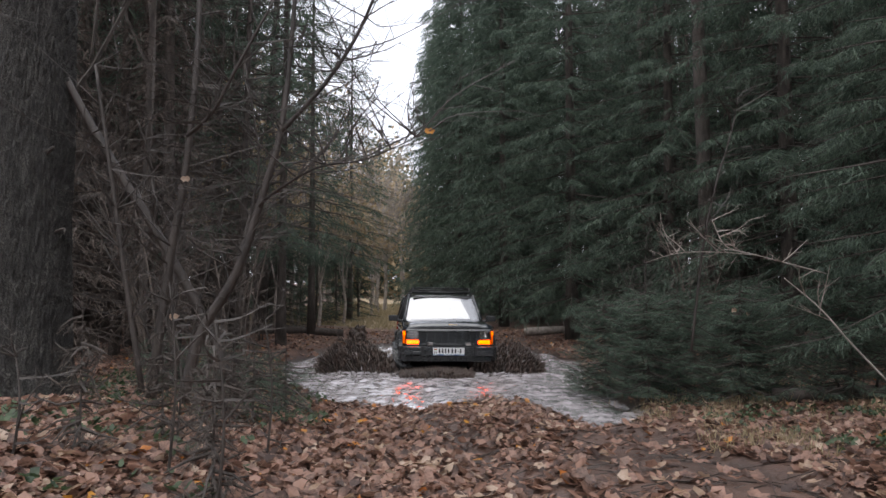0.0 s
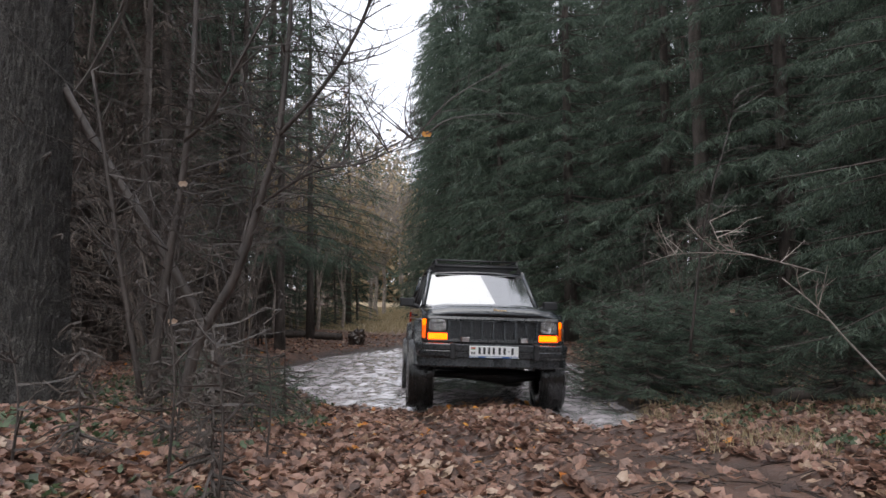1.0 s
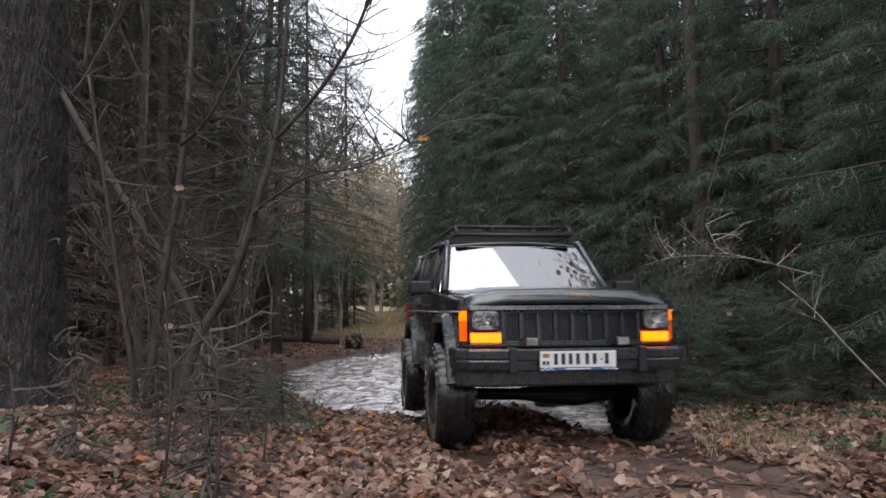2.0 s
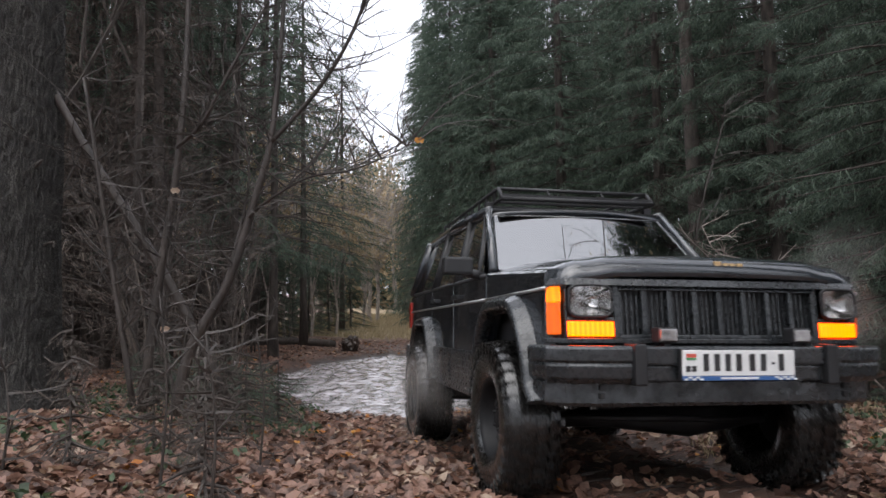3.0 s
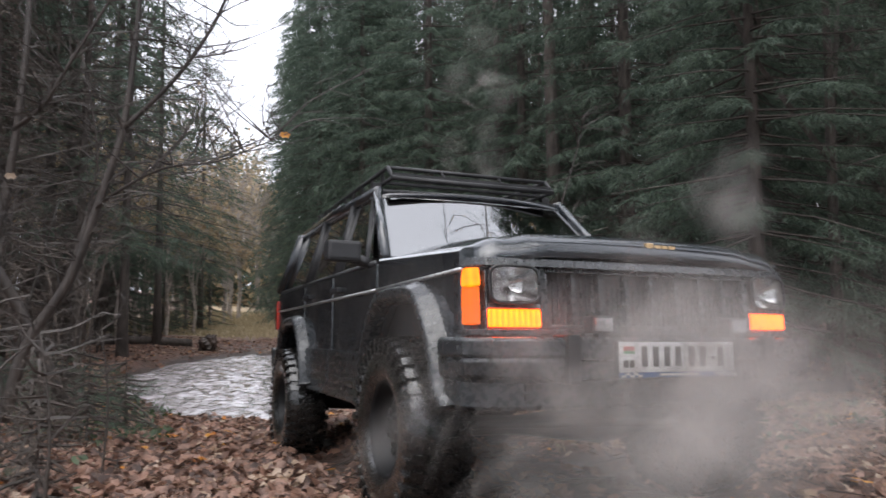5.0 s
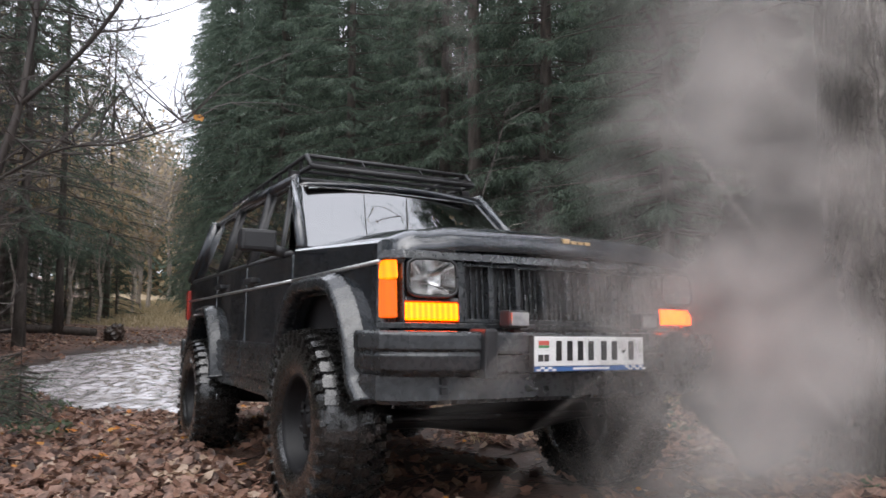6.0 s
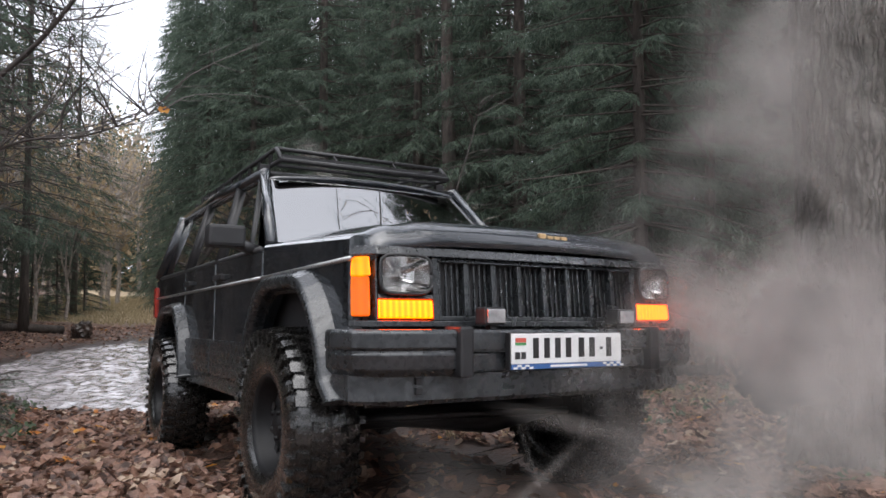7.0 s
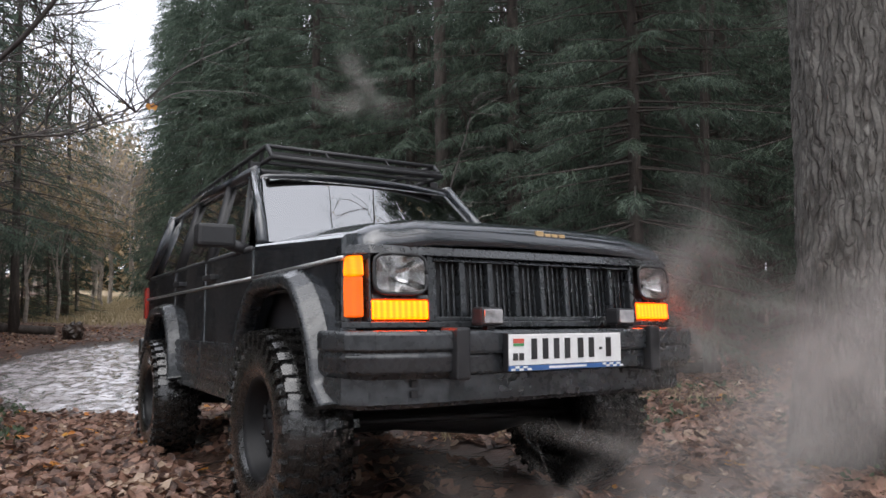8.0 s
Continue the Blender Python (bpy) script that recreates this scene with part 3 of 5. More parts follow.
# shaded stems and dead twigs deep in the stand, both sides of the track
def deep_woods():
    r = random.Random(43)
    stems, twigs, brush = Soup(), Soup(), Soup()
    for _ in range(620):
        y = r.uniform(13, 44)
        side = 1 if r.random() < 0.55 else -1
        x = road_x(y) + side * (r.uniform(6.5, 9 + 0.65 * y) if side > 0 else r.uniform(5.2 if y < 22 else 7.0, 7 + 0.5 * y))
        z, rad, h = ground(x, y) - 0.2, r.uniform(0.05, 0.15), r.uniform(13, 19)
        lean = Vector((r.uniform(-0.03, 0.03), r.uniform(-0.03, 0.03), 1))
        base = Vector((x, y, z))
        stems.tube([base, base + lean * h * 0.5, base + lean * h], [rad * 1.2, rad * 0.8, rad * 0.2], 6)
        for k in range(34):
            p = base + lean * r.uniform(0.8, h * 0.8)
            a, ln = r.uniform(0, 6.28), r.uniform(0.5, 1.6)
            q = p + Vector((math.cos(a) * ln, math.sin(a) * ln, r.uniform(-0.5, 0.15) * ln))
            twigs.tube([p, q], [0.012, 0.004], 3)
            for j in range(5):
                u = p.lerp(q, r.uniform(0.2, 1.0))
                e = u + Vector((r.uniform(-0.4, 0.4), r.uniform(-0.4, 0.4), r.uniform(-0.45, 0.1)))
                w = Vector((r.uniform(-1, 1), r.uniform(-1, 1), r.uniform(-1, 1))).normalized() * 0.013
                twigs.add([u - w, u + w, e], [(0, 1, 2)])
        z = h * 0.42
        while z < h:
            for k in range(4):
                a, ln = r.uniform(0, 6.28), 1.7 * (1.2 - z / h) * r.uniform(0.7, 1.2) + 0.4
                p = base + lean * z
                needle_spray(brush, p, p + Vector((math.cos(a) * ln, math.sin(a) * ln, -0.25 * ln)), 0.85, 5, 0.6, r, 2)
            z += 0.95
    tagged(part_mesh("deep_stems", stems.mesh("deep_stems"), BARK, smooth=True), "close-set dark conifer stems deep in the wood", "woods", kind="stuff")
    tagged(part_mesh("deep_twigs", twigs.mesh("deep_twigs"), NEEDLE_DRY), "dead grey twigs on stems deep in the wood", "woods", kind="stuff")
    tagged(part_mesh("deep_crowns", brush.mesh("deep_crowns"), NEEDLE), "dark green crowns deep in the wood", "woods", kind="stuff")


deep_woods()

# ---- big trunks near the camera ----
def big_trunk(x, y, radius, height, label, material, seed):
    r = random.Random(seed)
    tree = thing("old_pine", label, "tree")
    v, f = [], []
    n = 180
    levels = list(np.arange(-0.25, 3.6, 0.016)) + list(np.linspace(3.6, height, 40))
    m = len(levels) - 1
    plate = 9.0 if material is FURROWED else 16.0
    for z in levels:
        z = float(z)
        for i in range(n):
            a = 2 * math.pi * i / n
            c, q = math.cos(a), math.sin(a)
            flare = 0.22 * math.exp(-max(z, 0) / 0.35) * (1 + 0.5 * math.sin(a * 4 + seed))
            wob = noise.noise((c * 3, q * 3, z * 2.5))
            furrow = abs(noise.noise((c * plate * radius * 3 + wob, q * plate * radius * 3 + wob, z * plate * 0.32 + seed)))
            flake = noise.noise((c * 34, q * 34, z * 24))
            rad = radius * (1 - 0.35 * z / height) * (1 + flare) + 0.018 * noise.noise((c * 2, q * 2, z * 1.1 + seed)) + 0.022 * min(furrow * 3.2, 1) + 0.006 * flake
            v.append((c * rad, q * rad, z))
    f = [(j * n + i, j * n + (i + 1) % n, (j + 1) * n + (i + 1) % n, (j + 1) * n + i) for j in range(m) for i in range(n)]
    part_mesh("trunk", arrays("trunk", v, f), material, tree, smooth=True)
    crown, limb = Soup(), Soup()
    z = height * 0.5
    while z < height:
        for k in range(6):
            a = r.uniform(0, 6.28)
            ln = r.uniform(1.6, 4.6) * (1.25 - 0.6 * z / height)
            p = Vector((0, 0, z))
            q = p + Vector((math.cos(a) * ln, math.sin(a) * ln, -0.1 * ln))
            limb.tube([p, q], [0.03, 0.008], 4)
            needle_spray(crown, p.lerp(q, 0.3), q, 0.45, 22, 0.4, r, 6)
        z += 0.7
    part_mesh("limb", limb.mesh("limb"), BARK, tree)
    part_mesh("crown", crown.mesh("crown"), NEEDLE, tree)
    for k in range(7):
        z = r.uniform(1.3, 4.5)
        a = r.uniform(0, 6.28)
        p = Vector((math.cos(a) * radius * 0.9, math.sin(a) * radius * 0.9, z))
        tubes("dead_branch", [(bend([p, p * 1.6 + Vector((0, 0, z * -0.58)), p * 2.6 + Vector((0.1, 0.1, z * -1.62))], 3), [0.014, 0.012, 0.011, 0.01, 0.008, 0.006, 0.004])], BARK, tree, 5)
    tree.matrix_basis = pose(x, y, ground(x, y), 0, 0, seed * 50)
    return tree


big_trunk(-3.22, 5.6, 0.27, 10, "thick dark conifer trunk with mossy foot beside the track", SCALY, 3)
big_trunk(3.28, 2.84, 0.27, 13, "thick furrowed grey conifer trunk beside the track", FURROWED, 4)


# ---- leafless shrub on the left verge ----
def twigged(name, label, runs, material, seed, twigs=16, length=0.5):
    """A shrub of bent stems, each with side twigs."""
    r = random.Random(seed)
    shrub = thing(name, label, "shrub")
    for pts, r0, r1 in runs:
        line = bend(pts, 5)
        n = len(line)
        stem = tubes("stem", [(line, [r0 + (r1 - r0) * k / (n - 1) for k in range(n)])], material, shrub, 7)
        s = Soup()
        for k in range(twigs):
            i = r.randrange(max(1, n // 5), n)
            p = line[i]
            d = Vector((r.uniform(-1, 1), r.uniform(-0.8, 0.8), r.uniform(-0.1, 1.0))).normalized()
            ln = length * r.uniform(0.4, 1.5)
            bow = Vector((r.uniform(-1, 1), r.uniform(-1, 1), r.uniform(-0.6, 0.4))) * ln * 0.18
            run = bend([p, p + d * ln * 0.5 + bow, p + d * ln], 3)
            s.tube(run, [0.0065 - 0.0045 * q / (len(run) - 1) for q in range(len(run))], 3)
            for q in range(4):
                b = run[r.randrange(1, len(run))]
                e = b + (d * 0.6 + Vector((r.uniform(-1, 1), r.uniform(-1, 1), r.uniform(-0.5, 0.8)))).normalized() * ln * r.uniform(0.2, 0.5)
                s.tube([b, b.lerp(e, 0.5) + bow * 0.2, e], [0.003, 0.0022, 0.0012], 3)
        tagged(part_mesh("twig_spray", s.mesh("twig_spray"), material, stem), kind="stuff")
    return shrub


twigged("hazel_shrub", "leafless many-stemmed shrub with arching brown stems", [
    ([(-2.10, 5.2, 0.10), (-1.99, 5.2, 1.05), (-1.90, 5.2, 1.63), (-1.83, 5.2, 2.38), (-1.82, 5.25, 3.3)], 0.038, 0.018),
    ([(-1.80, 5.0, 0.10), (-1.68, 5.0, 0.57), (-1.44, 5.0, 1.0), (-1.25, 5.0, 1.6), (-1.15, 5.0, 1.98), (-1.10, 5.05, 2.53), (-1.07, 5.1, 3.2)], 0.042, 0.014),
    ([(-1.15, 5.0, 1.98), (-0.82, 4.95, 2.33), (-0.58, 4.9, 2.69), (-0.40, 4.85, 3.12)], 0.018, 0.010),
    ([(-1.84, 5.1, 1.98), (-1.60, 4.9, 2.10), (-1.42, 4.8, 2.36), (-1.14, 4.75, 2.85)], 0.016, 0.008),
    ([(-2.12, 5.1, 0.15), (-2.27, 5.1, 1.01), (-2.39, 5.1, 1.74), (-2.52, 5.1, 2.5)], 0.022, 0.010),
    ([(-1.30, 5.0, 1.45), (-1.15, 4.8, 1.52), (-0.82, 4.6, 1.66), (-0.49, 4.6, 1.72), (-0.09, 4.6, 1.90)], 0.013, 0.003),
    ([(-1.52, 5.1, 0.85), (-1.42, 5.3, 1.5), (-1.38, 5.3, 1.9), (-1.5, 5.3, 2.6)], 0.014, 0.006),
], STEM, 51, 30, 0.6)
twigged("leaning_sapling", "leaning dead sapling with peeling pale bark", [
    ([(-1.60, 5.65, 0.05), (-1.91, 5.6, 0.74), (-2.28, 5.6, 1.38), (-2.60, 5.6, 1.87), (-3.02, 5.6, 2.59), (-3.15, 5.7, 2.9)], 0.04, 0.03),
    ([(-2.25, 5.6, 1.35), (-2.27, 5.55, 1.8), (-2.38, 5.5, 2.2)], 0.012, 0.005)], STEM, 52, 10, 0.5)
for k, (x, y, h) in enumerate(((-3.3, 8.4, 2.6), (-2.7, 7.3, 2.2), (-3.9, 9.8, 3.2), (-3.2, 11.2, 2.6), (-4.4, 7.4, 3.0), (-4.0, 13.0, 3.0), (4.2, 11.8, 2.4), (3.9, 13.6, 2.2), (-4.6, 18.2, 2.8))):
    z, q = ground(x, y) - 0.05, random.Random(200 + k)
    runs = []
    for _ in range(4):
        dx, dy, hh = q.uniform(-0.8, 0.8), q.uniform(-0.5, 0.5), h * q.uniform(0.7, 1.15)
        runs.append(([(x + dx * 0.1, y, z), (x + dx * 0.4 + q.uniform(-0.1, 0.1), y + dy * 0.4, z + hh * 0.5), (x + dx, y + dy, z + hh)], 0.02, 0.006))
    twigged("bare_shrub", "leafless tangled shrub at the forest edge", runs, STEM if k % 3 else NEEDLE_DRY, 210 + k, 16, 0.6)
twigged("dead_bough", "pale dead bough with forked bare twigs", [
    ([(3.9, 7.3, 1.05), (3.07, 7.0, 1.22), (2.77, 7.0, 1.31), (2.64, 7.0, 1.56)], 0.007, 0.004),
    ([(3.07, 7.0, 1.22), (2.7, 7.0, 1.25), (2.3, 7.0, 1.24), (1.95, 7.0, 1.14)], 0.005, 0.002)], PALE_WOOD, 53, 9, 0.35)
twigged("fallen_branch", "pale broken branch leaning among young spruces", [([(2.95, 6.2, 0.98), (3.25, 6.2, 0.72), (3.5, 6.2, 0.43), (3.85, 6.2, 0.05)], 0.005, 0.009)], PALE_WOOD, 54, 4, 0.3)
twigged("leaning_sapling", "thin dark dead stem leaning among the spruces", [([(2.75, 8.0, 0.2), (2.9, 8.0, 1.3), (3.05, 8.0, 2.0), (3.3, 8.1, 2.7), (3.42, 8.2, 3.1)], 0.016, 0.005)], STEM, 57, 26, 0.5)
withered = spruce(0.85, 0.30, 0.06, 19, boughs=5, step=0.07, twigs=20, radius=0.008, dry_below=9.0, twig=0.09)
tagged(withered, "withered small spruce with fine dead twigs on the bank", "withered sapling", "withered saplings")
place(withered, [(-0.93, 2.95), (-1.2, 3.7), (-1.7, 4.4), (-1.5, 5.1), (-1.75, 3.5)], rng, 0.02)
for k, (x, y, h) in enumerate(((-0.86, 2.75, 0.75), (-1.25, 3.3, 0.9), (-1.0, 4.1, 0.8), (-1.55, 4.2, 0.7), (-1.9, 3.2, 0.5))):
    z = ground(x, y)
    twigged("dry_sapling", "small dry sapling with dark thin twigs", [([(x, y, z - 0.05), (x + 0.03, y, z + h * 0.5), (x - 0.02, y + 0.03, z + h)], 0.008, 0.003)], STEM, 60 + k, 11, 0.17)
verge = spruce(0.9, 0.42, 0.1, 17, boughs=6, step=0.1, twigs=14, radius=0.012, twig=0.10)
tagged(verge, "small sparse spruce seedling on the leafy bank", "spruce seedling", "bank seedlings")
place(verge, [(-1.55, 5.9), (-2.2, 7.0), (-2.6, 8.3), (-2.9, 9.4), (-2.4, 6.3), (-1.9, 6.6), (-1.5, 6.9), (-2.1, 7.8), (-2.9, 7.6), (-3.2, 8.6)], rng, 0.02)


# ---- logs and root ball beyond the puddle ----
def log_thing(name, label, a, b, r, material):
    ob = thing(name, label, "log")
    line = bend([a, ((a[0] + b[0]) / 2, (a[1] + b[1]) / 2, (a[2] + b[2]) / 2 + 0.03), b], 4)
    tubes("log_body", [(line, [r * (1.1 - 0.3 * k / (len(line) - 1)) for k in range(len(line))])], material, ob, 10)
    for k in range(4):
        p = line[2 + k]
        tubes("snag", [([p, p + Vector((0.1 * (k - 1.5), -0.12, 0.25))], [0.02, 0.008])], material, ob, 4)
    return ob


log_thing("fallen_log", "dark fallen log lying beyond the puddle", (-5.6, 20.9, ground(-5.6, 20.9) + 0.1), (-2.85, 20.4, ground(-2.85, 20.4) + 0.13), 0.13, BARK)
log_thing("fallen_log", "mossy fallen log among the young spruces", (3.6, 7.9, ground(3.6, 7.9) + 0.10), (6.2, 7.2, ground(6.2, 7.2) + 0.10), 0.08, BARK)
log_thing("fallen_log", "grey fallen log behind the track", (2.4, 21.0, ground(2.4, 21) + 0.12), (5.6, 22.0, ground(5.6, 22) + 0.12), 0.12, PALE_WOOD)
root = thing("root_stump", "dark root stump with earth beyond the puddle", "stump")
bm = bmesh.new()
bmesh.ops.create_icosphere(bm, subdivisions=4, radius=0.24)
for v in bm.verts:
    v.co *= 1 + 0.35 * noise.noise(v.co * 7) + 0.2 * noise.noise(v.co * 18)
part("root_ball", bm, MUD, root)
tubes("root", [([(0, 0, 0), (0.2, -0.1, 0.25)], [0.04, 0.015]), ([(0, 0, 0), (-0.22, 0, 0.2)], [0.04, 0.015]), ([(0, 0, 0), (0.02, -0.2, 0.3)], [0.03, 0.01])], MUD, root, 5)
root.location = (-2.3, 19.6, ground(-2.3, 19.6) + 0.17)


# ---- leaf litter, herbs, dry grass ----
def leaf_shape(soup, c, yaw, size, tilt, r):
    """One curled leaf with a lobed outline round its middle."""
    ca, sa = math.cos(yaw), math.sin(yaw)
    n = len(soup.v)
    t1, t2, curl = r.uniform(-tilt, tilt), r.uniform(-tilt, tilt), r.uniform(-0.3, 0.8)
    ring = ((0.55, 0.0), (0.2, 0.34), (0.02, 0.22), (-0.3, 0.36), (-0.5, 0.0), (-0.3, -0.34), (0.0, -0.22), (0.22, -0.36))
    soup.v.append((c[0], c[1], c[2]))
    for u, w in ring:
        u, w = u * size * r.uniform(0.8, 1.15), w * size * r.uniform(0.8, 1.15)
        soup.v.append((c[0] + ca * u - sa * w, c[1] + sa * u + ca * w, c[2] + t1 * u + t2 * w + curl * (u * u + w * w) / size + 0.004))
    soup.f.extend([(n, n + 1 + k, n + 1 + (k + 1) % 8) for k in range(8)])


def scatter_leaves():
    r = random.Random(71)
    soups = {"fallen_leaves": Soup(), "pale_fallen_leaves": Soup(), "orange_fallen_leaves": Soup()}
    made = 0
    while made < 60000:
        near = r.random() < 0.62
        wide = not near and r.random() < 0.4
        y = r.uniform(1.9, 8.5) if near else r.uniform(-4, 20) if wide else r.uniform(8.5, 24)
        x = r.uniform(-0.62 * y - 0.6, 1.1 * y + 0.6) if near else r.uniform(-9, 10) if wide else r.uniform(-6, 6)
        off = x - road_x(y)
        z = ground(x, y)
        if z < WATER_Z + 0.02 or (abs(abs(x - rut_x(y)) - 0.76) < 0.2 and 3 < y < 8 and r.random() < 0.6):
            continue
        if 0.5 < off < 2.2 and y < 8 and noise.noise((x * 0.9, y * 0.9, 9)) < 0.05 and r.random() < 0.75:
            continue
        # Leaves thinned where the car parks, which deepens the shade painted there.
        if math.exp(-((x - 1.35) / 0.95) ** 2 - ((y - 4.2) / 2.2) ** 2) > 0.62 and r.random() < 0.82:
            continue
        k = r.random()
        nm = "fallen_leaves" if k < 0.90 else "pale_fallen_leaves" if k < 0.99 else "orange_fallen_leaves"
        leaf_shape(soups[nm], (x, y, z + r.uniform(0.004, 0.03)), r.uniform(0, 6.28), 0.03 + 0.085 * r.random() ** 1.8, 0.6, r)
        made += 1
    for nm, m, label in (("fallen_leaves", LITTER, "thick brown fallen leaves covering the track"), ("pale_fallen_leaves", PALE_LEAF, "pale fallen leaves scattered on the track"), ("orange_fallen_leaves", ORANGE_LEAF, "orange fallen leaves scattered on the track")):
        tagged(part_mesh(nm, soups[nm].mesh(nm), m), label, "leaves", kind="stuff")
    herbs, grass, litter = Soup(), Soup(), Soup()
    for _ in range(3000):
        side = 1 if r.random() < 0.5 else -1
        y = r.uniform(2.2, 12)
        x = road_x(y) + side * (r.uniform(1.9, 4.5) if side > 0 else r.uniform(1.7, 5.0))
        if noise.noise((x * 1.1, y * 1.1, 4)) < -0.05:
            continue
        z = ground(x, y)
        for k in range(3):
            leaf_shape(herbs, (x + r.uniform(-0.05, 0.05), y + r.uniform(-0.05, 0.05), z + r.uniform(0.02, 0.09)), r.uniform(0, 6.28), r.uniform(0.025, 0.06), 0.9, r)
    for _ in range(24000):
        far = r.random() < 0.8
        x, y = (r.uniform(-9, 1), r.uniform(25, 60)) if far else (r.uniform(1.9, 4.5), r.uniform(4.5, 10))
        if not far and noise.noise((x * 1.6, y * 1.6, 14)) < 0.15:
            continue
        z, h = ground(x, y), r.uniform(0.05, 0.2) if far else r.uniform(0.06, 0.2)
        d = Vector((r.uniform(-1, 1), r.uniform(-1, 1), 0)) * h * 0.6
        w = 0.015 if far else 0.004
        grass.add([(x - w, y, z), (x + w, y, z), (x + d.x, y + d.y, z + h)], [(0, 1, 2)])
    for _ in range(2600):
        y = r.uniform(2, 16)
        x = r.uniform(-1, 1) * (0.6 * y + 1)
        z = ground(x, y)
        if z < WATER_Z:
            continue
        a, ln = r.uniform(0, 3.14), r.uniform(0.06, 0.35)
        dx, dy = math.cos(a) * ln, math.sin(a) * ln
        litter.tube([(x, y, z + 0.012), (x + dx, y + dy, ground(x + dx, y + dy) + 0.02)], [0.004, 0.002], 3)
    tagged(part_mesh("herbs", herbs.mesh("herbs"), HERB), "low green herbs on the verges", "herbs", kind="stuff")
    tagged(part_mesh("dry_grass", grass.mesh("dry_grass"), GRASS), "dry straw-coloured grass", "grass", kind="stuff")
    tagged(part_mesh("twig_litter", litter.mesh("twig_litter"), STEM), "thin fallen twigs on the ground", "twigs", kind="stuff")


scatter_leaves()
for x, y, z, m, lab in ((-0.09, 4.6, 1.90, ORANGE_LEAF, "last orange leaf hanging on a twig"), (-1.83, 5.05, 1.66, PALE_LEAF, "pale leaf hanging on a twig"), (3.35, 7.9, 0.62, PALE_LEAF, "pale leaf caught on a young spruce"), (3.15, 7.8, 0.66, PALE_LEAF, "pale leaf caught on a young spruce"), (-1.95, 5.2, 0.68, PALE_LEAF, "yellow leaves low on a stem")):
    s = Soup()
    leaf_shape(s, (0, 0, 0), 0.4, 0.07, 0.4, rng)
    ob = tagged(part_mesh("hanging_leaf", s.mesh("hanging_leaf"), m), lab, "leaf")
    ob.matrix_basis = pose(x, y, z, 70, 15, 20)


# ---- the car ----
# Its own space: x across, y from front to rear, z up from the front wheels' contact.
car = thing("off_road_car", "dark grey boxy off-road car with roof rack, amber lamps lit", "car")
FZ, RX, RZ = 0.335, 2.53, 0.245


def front_y(x):
    return -0.75 + 0.04 * (abs(x) / 0.8) ** 3.0 + 1.5 * max(abs(x) - 0.742, 0)


def plate_part(name, outline, x, thick, material, label="", parent=None, lean=0.0, inset=0.012):
    """A side panel: an outline of (y, z) at x, with thickness inwards and a rounded rim; the upper part leans in."""
    bm = bmesh.new()
    s = 1 if x > 0 else -1

    def at(y, z, d):
        return (x - s * d - s * lean * max(z - 0.9, 0), y, z)

    cy, cz = sum(p[0] for p in outline) / len(outline), sum(p[1] for p in outline) / len(outline)
    rim = [bm.verts.new(at(y, z, inset)) for y, z in outline]
    face = [bm.verts.new(at(y + math.copysign(min(inset, abs(cy - y)), cy - y), z + math.copysign(min(inset, abs(cz - z)), cz - z), 0)) for y, z in outline]
    back = [bm.verts.new(at(y, z, thick)) for y, z in outline]
    n = len(outline)
    bm.faces.new(face)
    for i in range(n):
        j = (i + 1) % n
        bm.faces.new((rim[i], rim[j], face[j], face[i]))
        bm.faces.new((back[i], back[j], rim[j], rim[i]))
    bmesh.ops.recalc_face_normals(bm, faces=bm.faces)
    return part(name, bm, material, parent or car, label)


def arch(cy, cz, r, top, a0, a1, n=9):
    """Points of a wheel arch from front to rear, flattened at the top."""
    out = []
    for k in range(n + 1):
        a = radians(a0 + (a1 - a0) * k / n)
        out.append((cy - math.cos(a) * r, min(cz + math.sin(a) * r * 1.06, top)))
    return out


